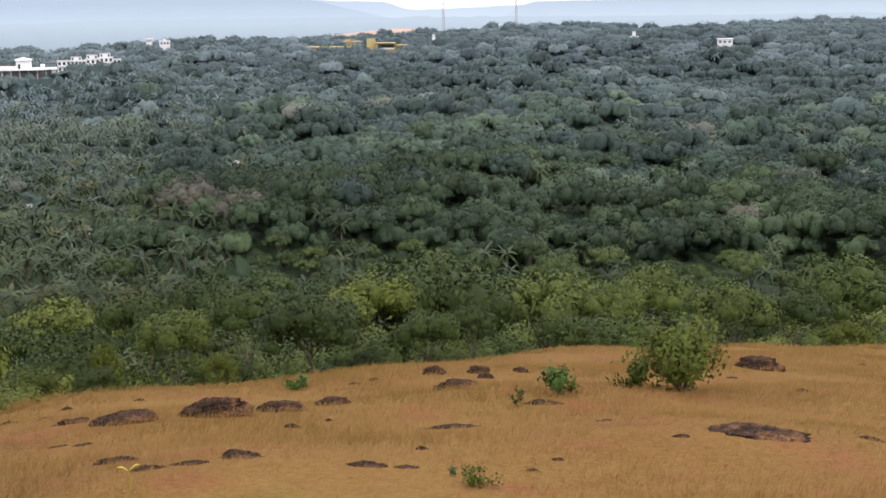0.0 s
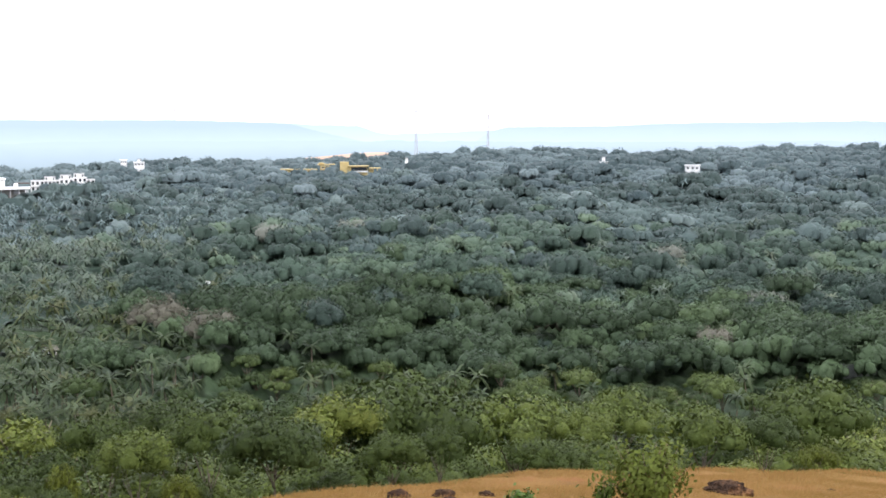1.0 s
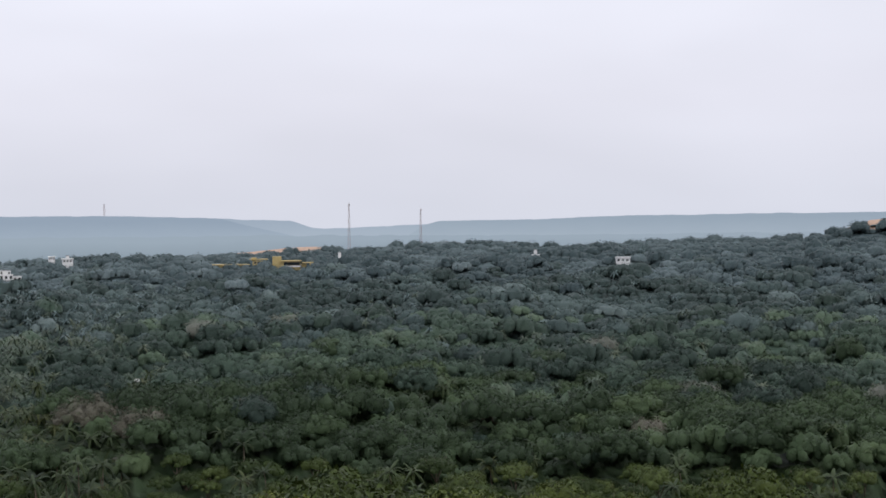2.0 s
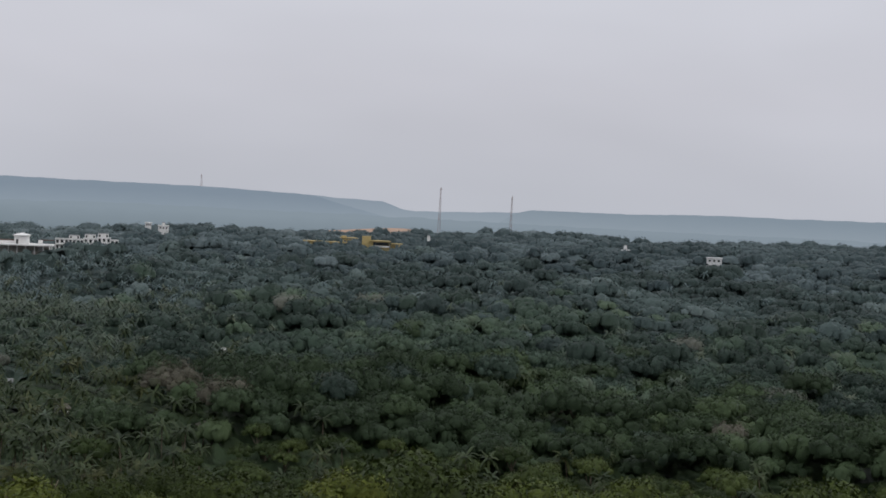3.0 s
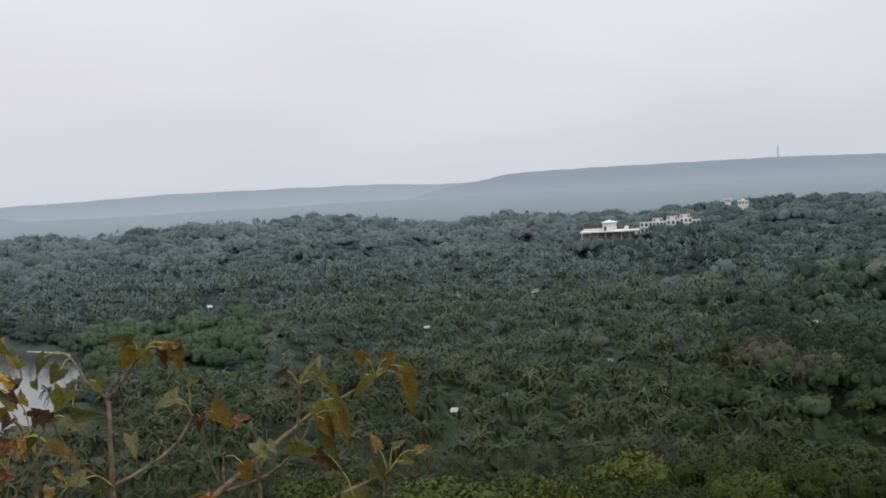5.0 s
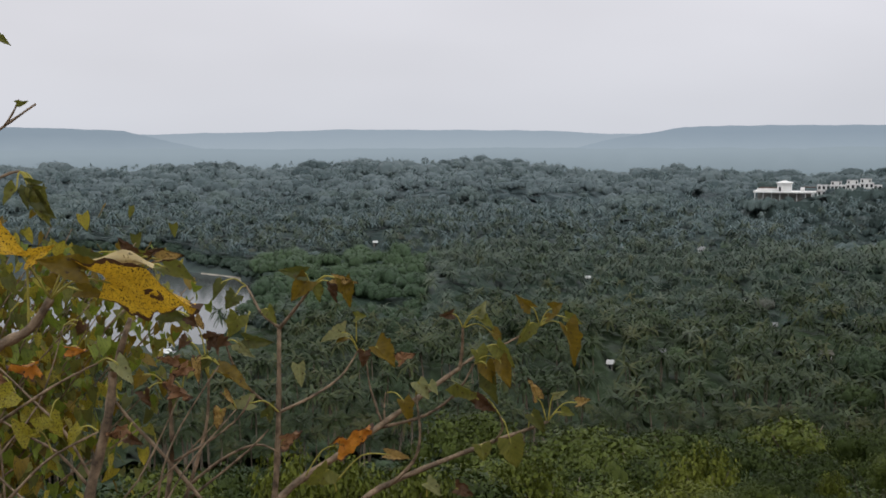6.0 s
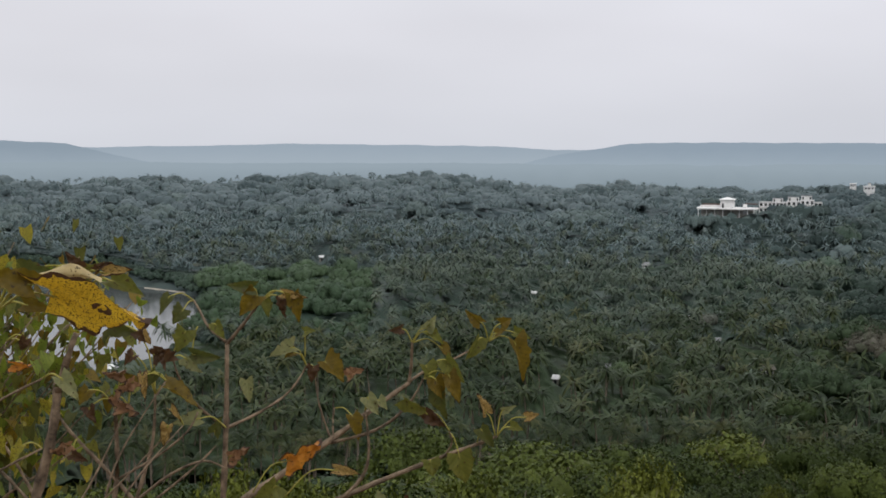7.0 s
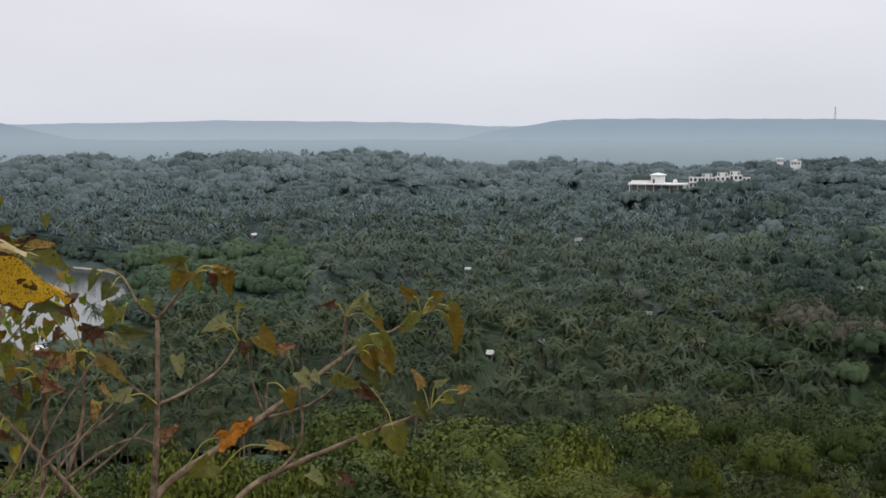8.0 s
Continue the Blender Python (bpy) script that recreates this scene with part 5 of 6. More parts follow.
white_house(-9.2, 905, -31.9, 5.4, 5.2, "small white house with a thin roof turret", turret=4.0)
white_house(-13.4, 900, -32.2, 11, 3.6, "white boxy house with a flat roof", canopy=True)
white_house(13.7, 1012, -29.4, 5.0, 2.6, "grey-white house among trees")
white_house(13.0, 1008, -31.6, 8.5, 3.0, "white house with a small roof room", turret=2.6)
white_house(0.32, 985, -33.0, 1.6, 3.0, "narrow white house showing between trees", turret=4.4)


def build_canopy_shelter():
    """A thin white canopy on three posts."""
    root = thing("shelter", at_polar(-14.25, 905, -34.2), "thin white canopy shelter on slim posts", "shelter")
    part("roof", box(-5.4, -2, 0, 5.4, 2, 0.45, 0.1), WHITE, root)
    for x in (-2.2, 0.4, 2.6):
        part("post", box(x - 0.25, -0.3, -9, x + 0.25, 0.2, 0), WHITE, root)


build_canopy_shelter()
hut(-21.7, 497, -60.4, 10, 8, 2.6, 2.2, CONCRETE, TILE, "house with a red-brown tiled roof among trees", 18)
hut(22.27, 291, -58.2, 2.6, 2.4, 1.7, 0.4, DULL, DULL, "small grey hut among palms")
hut(23.05, 604, -56.2, 3.4, 4, 1.6, 1.4, WHITE, SHEET, "small white gabled house in the palm grove")
hut(14.55, 340, -63.0, 3.2, 3.4, 2.2, 0.8, CONCRETE, DULL, "grey sheet-roofed shed in a clearing", -20)
hut(10.65, 318, -62.6, 2.8, 3.2, 2.2, 0.9, CONCRETE, DULL, "shed with a pale sloping roof among palms", 25)
hut(17.3, 355, -61.0, 3.4, 4, 2.0, 0.9, DULL, DULL, "white sheet roof among palms", 12)
hut(46.3, 628, -66.4, 3.6, 4, 2.2, 0.9, WHITE, SHEET, "white boathouse on the far river bank")
hut(49.0, 360, -66.0, 3.4, 3.6, 2.2, 0.8, WHITE, PALE_SHEET, "white hut on the near river bank", 15)
hut(35.3, 430, -64, 3.6, 4, 2.4, 1.0, CONCRETE, DULL, "grey roof in the palm grove", 30)


def roof_speck(az, el, wide, label, cover=SHEET):
    wide = max(wide, 1.4)
    d = roof_place(az, el)
    z = ground_at(*polar(az, d))
    root = thing("house", at_polar(az, d, z, (az * 37) % 50 - 25), label, "house")
    b = part("wall", box(-wide / 2, -0.5 * wide, -0.6, wide / 2, 0.5 * wide, 2.4), CONCRETE, root)
    part("door", box(-0.35, -0.5 * wide - 0.05, 0, 0.35, -0.5 * wide + 0.05, 1.9), DARK_GLASS_SHADE, b)
    bm = bmesh.new()
    ex, ey = wide / 2 + 0.3, 0.5 * wide + 0.5
    v = [bm.verts.new(p) for p in ((-ex, -ey, 2.3), (ex, -ey, 2.3), (ex, ey, 2.3), (-ex, ey, 2.3), (-ex, 0.1, 3.3), (ex, 0.1, 3.3))]
    for f in ((0, 1, 5, 4), (4, 5, 2, 3), (1, 2, 5), (3, 0, 4), (3, 2, 1, 0)):
        bm.faces.new([v[i] for i in f])
    part("roof", bm, cover, root)


for k, (az_, el_, w_) in enumerate(ROOFS):
    roof_speck(az_, el_, w_ * 0.75, "pale roof showing through the palm grove", SHEET if k % 3 == 2 else PALE_SHEET)


roof_speck(4.9, 7.0, 1.6, "shed under a bright blue plastic sheet among trees", BLUE)


def lattice_mast(az, d, z0, z1, half, label, top_half=0.4):
    """A lattice mast with four legs, cross bracing and antennas at its head."""
    root = thing("radio_mast", at_polar(az, d, z0), label, "radio mast")
    h = z1 - z0
    for sx in (-1, 1):
        for sy in (-1, 1):
            part("leg", tube([(sx * half, sy * half, 0), (sx * (half + top_half) / 2, sy * (half + top_half) / 2, h / 2), (sx * top_half, sy * top_half, h)], 0.16 + d / 9000, 0.12 + d / 9000, 4), STEEL, root)
    bm = bmesh.new()
    n = 14
    for k in range(n):
        a, b = half + (top_half - half) * k / n, half + (top_half - half) * (k + 1) / n
        za, zb = h * k / n, h * (k + 1) / n
        for sgn in (-1, 1):
            for p, q in (((-a, sgn * a, za), (b, sgn * b, zb)), ((a, sgn * a, za), (-b, sgn * b, zb)), ((sgn * a, -a, za), (sgn * b, b, zb))):
                tube([p, q], 0.06 + d / 20000, 0.06 + d / 20000, 3, bm)
    part("bracing", bm, STEEL, root)
    for k in range(3):
        part("antenna", tube([(0.9 * math.cos(2.1 * k), 0.9 * math.sin(2.1 * k), h - 2.6), (0.9 * math.cos(2.1 * k), 0.9 * math.sin(2.1 * k), h + 0.3)], 0.28, 0.28, 6), WHITE, root)
    part("platform", box(-1.2, -1.2, h - 3.0, 1.2, 1.2, h - 2.8), STEEL, root)
    part("lightning_rod", tube([(0, 0, h - 1), (0, 0, h + 2.5)], 0.07, 0.04, 4), STEEL, root)


lattice_mast(-0.15, 1400, -50, 21.0, 1.9, "slender red and grey lattice radio mast")
lattice_mast(-3.63, 1420, -45, 14.5, 1.8, "second slender grey lattice radio mast")
lattice_mast(11.33, 4190, 10, 62.0, 3.0, "distant radio mast on the plateau brow", 1.4)


# ---- the broad-leaved sapling beside the camera ----
LEAF_KINDS = {
    "green": ((0.0767, 0.0825, 0.015), (0.1549, 0.15, 0.03)), "dark": ((0.0442, 0.0525, 0.0125), (0.0914, 0.0925, 0.02)),
    "olive": ((0.0737, 0.0525, 0.0063), (0.1697, 0.115, 0.0112)), "pale": ((0.1254, 0.1375, 0.0562), (0.236, 0.225, 0.1063)),
    "yellow": ((0.42, 0.25, 0.015), (0.55, 0.36, 0.03)), "yellowgreen": ((0.177, 0.1688, 0.0175), (0.3245, 0.2625, 0.0312)),
    "fresh": ((0.0737, 0.1063, 0.0125), (0.1549, 0.1875, 0.0225)), "cream": ((0.36, 0.28, 0.13), (0.56, 0.46, 0.26)), "tan": ((0.2125, 0.1375, 0.04), (0.4, 0.275, 0.1)), "brown": ((0.0375, 0.02, 0.01), (0.1187, 0.06, 0.0263)),
    "orange": ((0.33, 0.12, 0.015), (0.5, 0.22, 0.03)), "crumple": ((0.15, 0.075, 0.0375), (0.325, 0.1875, 0.1)),
}


def blade_material(name, low, high, spots=0.0):
    """A leaf blade: mottled, with dark spots and a browned margin where it is old."""
    m, n, l, b = material(name)
    mott, spot = noise_node(n, l, 22.0, 4), noise_node(n, l, 480.0 if spots > 0.5 else 170.0, 3)
    edge = n.new("ShaderNodeAttribute")
    edge.attribute_name = "withered"
    fray = noise_node(n, l, 90.0, 3)
    wither = n.new("ShaderNodeMath")
    wither.operation = "MULTIPLY_ADD"
    l.new(fray.outputs["Fac"], wither.inputs[0])
    wither.inputs[1].default_value = 0.9
    l.new(edge.outputs["Fac"], wither.inputs[2])
    rim = ramp_node(n, l, wither.outputs[0], [(0.98, (0, 0, 0)), (1.16, (1, 1, 1))])
    base = ramp_node(n, l, mott.outputs["Fac"], [(0.32, low), (0.68, high)]).outputs[0]
    mask = ramp_node(n, l, spot.outputs["Fac"], [(0.62 - 0.08 * spots, (0, 0, 0)), (0.68 - 0.07 * spots, (1, 1, 1))])
    base = mix_node(n, l, mask.outputs[0], base, (0.05, 0.034, 0.012))
    base = mix_node(n, l, rim.outputs[0], base, (0.052, 0.026, 0.014))
    c = n.new("ShaderNodeTexCoord")
    xyz = n.new("ShaderNodeSeparateXYZ")
    l.new(c.outputs["Object"], xyz.inputs[0])
    across = n.new("ShaderNodeMath")
    across.operation = "ABSOLUTE"
    l.new(xyz.outputs["X"], across.inputs[0])
    slant = n.new("ShaderNodeMath")
    slant.operation = "MULTIPLY_ADD"
    l.new(across.outputs[0], slant.inputs[0])
    slant.inputs[1].default_value = -0.8
    l.new(xyz.outputs["Y"], slant.inputs[2])
    vein = n.new("ShaderNodeMath")
    vein.operation = "PINGPONG"
    l.new(slant.outputs[0], vein.inputs[0])
    vein.inputs[1].default_value = 0.0045
    rib = n.new("ShaderNodeMath")
    rib.operation = "MINIMUM"
    l.new(across.outputs[0], rib.inputs[0])
    l.new(vein.outputs[0], rib.inputs[1])
    line = ramp_node(n, l, rib.outputs[0], [(0.0, (1.3, 1.28, 1.15)), (0.0008, (1.0, 1.0, 1.0))])
    base = mix_node(n, l, 0.6, base, line.outputs[0], "MULTIPLY")
    l.new(base, b.inputs["Base Color"])
    b.inputs["Roughness"].default_value = 0.55
    b.inputs["Specular IOR Level"].default_value = 0.28
    bump(n, l, b, mott.outputs["Fac"], 0.3, 0.004)
    tr = n.new("ShaderNodeBsdfTranslucent")
    l.new(base, tr.inputs["Color"])
    mx = n.new("ShaderNodeMixShader")
    mx.inputs[0].default_value = 0.45
    l.new(b.outputs[0], mx.inputs[1])
    l.new(tr.outputs[0], mx.inputs[2])
    l.new(mx.outputs[0], n["Material Output"].inputs["Surface"])
    return m


BLADE = {k: blade_material("leaf_" + k, lo, hi, 1.0 if k in ("yellow", "yellowgreen", "tan") else 0.3) for k, (lo, hi) in LEAF_KINDS.items()}
STALK = surface("leaf_stalk", (0.19, 0.175, 0.030), (0.34, 0.30, 0.065), 60.0, 0.6, 0.1, 0.001)


def leaf_blade(length, width, droop, fold, crumple, seed, n=18, m=4, wither=0.5):
    """A heart-shaped blade along +y with a drawn-out tip, folded along the midrib, ragged and curling."""
    rng = random.Random(seed)
    bm = bmesh.new()
    lay = bm.verts.layers.float.new("withered")
    rows = []
    for i in range(n + 1):
        s = i / n
        body = math.sin(math.pi * min(0.16 + 0.84 * s, 1.0) ** 0.62) ** 0.8
        half = width / 2 * max(body * (1 - 0.25 * s) * 1.12, 0.015)
        back = -0.17 * length * max(0.0, 1 - s * 4)
        row = []
        for k in range(-m, m + 1):
            u = k / m
            ragged = 1 + (0.24 + 0.4 * crumple) * noise.noise(Vector((seed * 1.9, s * 10.5, 3.0 * (u > 0)))) * abs(u) ** 3
            edge = half * u * ragged
            z = fold * abs(edge) - droop * length * s * s + crumple * length * (noise.noise(Vector((seed * 2.3 + u * 2.4, s * 5.0, 0))) * 0.5 + 0.12 * math.sin(7 * s + 3 * u + seed)) + 0.05 * width * abs(u) ** 2 * math.sin(9 * s + seed + 2 * (u > 0))
            v = bm.verts.new((edge * (1 - 0.22 * crumple), length * s * (1 - 0.25 * droop) + back * abs(u) ** 0.8, z))
            v[lay] = wither * max(abs(u) ** 5, max(0.0, s - 0.72) * 3.2)
            row.append(v)
        rows.append(row)
    for a, b in zip(rows, rows[1:]):
        for k in range(2 * m):
            bm.faces.new((a[k], a[k + 1], b[k + 1], b[k])).smooth = True
    return bm


def put_leaf(parent, kind, node, base, tip, width, seed):
    """One leaf on its stalk, hung between its node, its base and its tip."""
    rng = random.Random(seed)
    base, tip, node = Vector(base), Vector(tip), Vector(node)
    tip = base + 0.86 * (tip - base)
    way = tip - base
    length = way.length
    old = kind in ("brown", "orange", "crumple", "tan")
    true = max(width, (0.7 if kind in ("orange", "crumple") else 0.42 if old or length > 0.06 else 0.54) * length)
    roll = 0.65 * math.acos(min(width / true, 1.0)) * rng.choice((-1, 1))
    bm = leaf_blade(length * 1.04, true, rng.uniform(0.05, 0.38) if not old else rng.uniform(0.05, 0.4), rng.uniform(0.35, 1.0), 0.7 if kind == "crumple" else 0.5 if kind == "orange" else 0.4 if old else 0.14, seed, wither=0.85 if old else 0.5)
    up = Vector((rng.uniform(-0.5, 0.5), -1.0, rng.uniform(-0.15, 0.8)))
    y = way.normalized()
    x = y.cross(up).normalized()
    z = x.cross(y)
    m = Matrix((x, y, z)).transposed().to_4x4()
    m = m @ Matrix.Rotation(roll, 4, "Y")
    m.translation = base
    ob = part("leaf", bm, BLADE[kind], parent, {"yellow": "yellow spotted leaf", "orange": "curled orange-brown leaf", "brown": "withered brown leaf", "crumple": "crumpled dead leaf", "tan": "dry tan leaf", "olive": "olive-yellow ageing leaf"}.get(kind, ""))
    ob.matrix_local = m
    if (base - node).length > 0.012:
        inv = m.inverted()
        half = (node + base) / 2 + Vector((0, 0, 0.22 * (base - node).length))
        part("stalk", tube([inv @ node, inv @ half, inv @ base, inv @ (base + way * 0.12)], 0.0014, 0.0010, 5), STALK, ob)


BRANCHES = [
    ('main_stem', 0.0085, 0.0042, (-0.132, 2.0, 0.865), (-0.111, 2.0, 0.984), (-0.102, 2.0, 1.122), (-0.098, 2.0, 1.278)),
    ('branch', 0.0042, 0.0024, (-0.098, 2.0, 1.278), (-0.069, 1.98, 1.315), (-0.041, 1.96, 1.355)),
    ('branch', 0.0036, 0.0018, (-0.098, 2.0, 1.28), (-0.128, 2.02, 1.302), (-0.146, 2.04, 1.331), (-0.155, 2.05, 1.345)),
    ('branch', 0.0036, 0.0018, (-0.101, 2.0, 1.134), (-0.145, 1.97, 1.179), (-0.171, 1.95, 1.226), (-0.183, 1.94, 1.266)),
    ('branch', 0.0036, 0.0018, (-0.101, 2.0, 1.134), (-0.043, 2.03, 1.154), (0.006, 2.05, 1.184), (0.038, 2.06, 1.229)),
    ('main_branch', 0.0095, 0.0045, (-0.161, 2.0, 0.866), (-0.102, 2.02, 0.978), (-0.004, 2.06, 1.037), (0.088, 2.1, 1.089), (0.182, 2.12, 1.151), (0.224, 2.13, 1.177)),
    ('branch', 0.0042, 0.0028, (0.224, 2.13, 1.177), (0.227, 2.12, 1.213), (0.226, 2.1, 1.258)),
    ('branch', 0.0038, 0.002, (0.077, 2.1, 1.077), (0.155, 2.05, 1.11), (0.207, 2.02, 1.157), (0.234, 2.0, 1.21)),
    ('branch', 0.0034, 0.0018, (0.182, 2.12, 1.151), (0.258, 2.15, 1.196), (0.319, 2.17, 1.215), (0.379, 2.18, 1.245)),
    ('main_branch', 0.0075, 0.003, (-0.044, 1.95, 0.881), (0.033, 1.96, 0.983), (0.111, 1.98, 1.02), (0.25, 2.0, 1.066), (0.319, 2.0, 1.089), (0.364, 2.0, 1.105)),
    ('branch', 0.0044, 0.002, (0.081, 1.97, 1.007), (0.124, 1.96, 1.05), (0.136, 1.95, 1.101), (0.129, 1.94, 1.171)),
    ('branch', 0.0028, 0.0016, (0.269, 2.0, 1.07), (0.281, 1.98, 1.1), (0.274, 1.97, 1.127)),
    ('twig', 0.0026, 0.0014, (0.081, 2.1, 1.079), (0.059, 2.1, 1.147), (0.052, 2.1, 1.198)),
    ('twig', 0.003, 0.0014, (0.084, 2.1, 1.082), (0.083, 2.1, 1.115), (0.086, 2.1, 1.141)),
    ('main_stem', 0.006, 0.0036, (-0.294, 1.9, 0.908), (-0.278, 1.9, 1.02), (-0.268, 1.9, 1.095), (-0.269, 1.9, 1.196), (-0.266, 1.9, 1.217)),
    ('branch', 0.0044, 0.0024, (-0.254, 1.92, 1.004), (-0.227, 1.92, 1.088), (-0.213, 1.92, 1.144), (-0.209, 1.92, 1.214)),
    ('branch', 0.0048, 0.0026, (-0.189, 1.9, 0.971), (-0.268, 1.9, 1.076), (-0.329, 1.9, 1.147), (-0.359, 1.9, 1.189)),
    ('branch', 0.003, 0.0016, (-0.266, 1.9, 1.081), (-0.205, 1.9, 1.116), (-0.159, 1.9, 1.153), (-0.141, 1.9, 1.185)),
    ('branch', 0.0036, 0.0018, (-0.253, 1.95, 1.023), (-0.192, 1.95, 1.07), (-0.136, 1.95, 1.092), (-0.099, 1.95, 1.077)),
    ('branch', 0.003, 0.0016, (-0.245, 1.92, 1.013), (-0.152, 1.92, 1.087), (-0.115, 1.92, 1.124)),
    ('main_stem', 0.011, 0.0075, (-0.383, 1.75, 0.967), (-0.368, 1.75, 1.078), (-0.345, 1.75, 1.163), (-0.333, 1.75, 1.222), (-0.328, 1.75, 1.273)),
    ('branch', 0.007, 0.0045, (-0.33, 1.75, 1.252), (-0.308, 1.72, 1.311), (-0.297, 1.72, 1.344)),
    ('main_branch', 0.0085, 0.005, (-0.408, 1.25, 1.342), (-0.356, 1.25, 1.387), (-0.321, 1.25, 1.406), (-0.298, 1.25, 1.438)),
    ('branch', 0.0032, 0.002, (-0.378, 1.8, 1.072), (-0.422, 1.8, 1.126), (-0.463, 1.8, 1.153), (-0.511, 1.8, 1.184)),
    ('branch', 0.0032, 0.0018, (-0.373, 1.8, 1.081), (-0.413, 1.8, 1.16), (-0.461, 1.8, 1.213), (-0.509, 1.8, 1.265)),
    ('branch', 0.003, 0.0018, (-0.484, 1.7, 1.199), (-0.404, 1.7, 1.251), (-0.341, 1.7, 1.283)),
    ('branch', 0.003, 0.0018, (-0.472, 1.7, 1.088), (-0.415, 1.7, 1.145), (-0.343, 1.7, 1.184)),
    ('branch', 0.0034, 0.002, (-0.504, 1.6, 1.499), (-0.46, 1.6, 1.536), (-0.431, 1.6, 1.554), (-0.413, 1.6, 1.559)),
    ('branch', 0.0036, 0.0016, (-0.51, 1.6, 1.536), (-0.465, 1.6, 1.591), (-0.429, 1.6, 1.618), (-0.389, 1.6, 1.646)),
    ('twig', 0.0024, 0.0012, (-0.429, 1.6, 1.618), (-0.418, 1.6, 1.635), (-0.41, 1.6, 1.652)),
    ('branch', 0.003, 0.0014, (-0.506, 1.6, 1.645), (-0.469, 1.6, 1.696), (-0.436, 1.6, 1.732)),
]
LEAVES_UPPER = [
    ('olive', (-0.043, 1.96, 1.352), (-0.047, 1.95, 1.364), (-0.082, 1.94, 1.329), 0.034),
    ('dark', (-0.044, 1.96, 1.353), (-0.053, 1.95, 1.378), (-0.101, 1.94, 1.384), 0.015),
    ('green', (-0.041, 1.97, 1.354), (-0.036, 1.96, 1.358), (-0.024, 1.95, 1.324), 0.021),
    ('tan', (-0.039, 1.95, 1.358), (-0.003, 1.94, 1.37), (0.041, 1.93, 1.359), 0.017),
    ('olive', (-0.039, 1.95, 1.358), (0.01, 1.94, 1.365), (0.026, 1.93, 1.313), 0.023),
    ('brown', (-0.039, 1.96, 1.355), (-0.005, 1.95, 1.359), (-0.004, 1.94, 1.324), 0.019),
    ('green', (0.033, 2.05, 1.243), (0.033, 2.04, 1.288), (0.051, 2.03, 1.295), 0.018),
    ('dark', (-0.155, 2.05, 1.345), (-0.172, 2.04, 1.331), (-0.193, 2.03, 1.305), 0.03),
    ('dark', (-0.155, 2.05, 1.345), (-0.194, 2.04, 1.354), (-0.218, 2.03, 1.32), 0.02),
    ('green', (-0.127, 2.0, 1.305), (-0.117, 1.99, 1.313), (-0.099, 1.98, 1.285), 0.019),
    ('dark', (-0.146, 2.0, 1.308), (-0.155, 1.99, 1.264), (-0.1, 1.98, 1.251), 0.019),
    ('pale', (-0.184, 1.95, 1.264), (-0.162, 1.94, 1.265), (-0.133, 1.93, 1.237), 0.015),
    ('brown', (-0.183, 1.93, 1.268), (-0.192, 1.92, 1.263), (-0.21, 1.91, 1.296), 0.032),
    ('green', (-0.186, 1.97, 1.259), (-0.163, 1.96, 1.307), (-0.18, 1.95, 1.267), 0.033),
    ('olive', (-0.209, 1.92, 1.211), (-0.193, 1.91, 1.225), (-0.133, 1.9, 1.192), 0.019),
    ('pale', (-0.099, 1.95, 1.146), (-0.142, 1.94, 1.165), (-0.192, 1.93, 1.162), 0.013),
    ('pale', (0.036, 2.05, 1.228), (0.012, 2.04, 1.262), (-0.036, 2.03, 1.252), 0.028),
    ('olive', (0.036, 2.06, 1.225), (0.016, 2.05, 1.251), (-0.005, 2.04, 1.244), 0.018),
    ('brown', (0.038, 2.06, 1.225), (0.047, 2.05, 1.226), (0.043, 2.04, 1.194), 0.022),
    ('olive', (0.052, 2.1, 1.198), (0.068, 2.09, 1.227), (0.111, 2.08, 1.189), 0.041),
    ('crumple', (0.098, 2.1, 1.198), (0.11, 2.09, 1.199), (0.139, 2.08, 1.219), 0.027),
    ('pale', (-0.067, 2.02, 1.216), (-0.067, 2.01, 1.213), (-0.061, 2.0, 1.169), 0.022),
    ('crumple', (-0.096, 1.96, 1.084), (-0.094, 1.95, 1.098), (-0.055, 1.94, 1.11), 0.019),
]
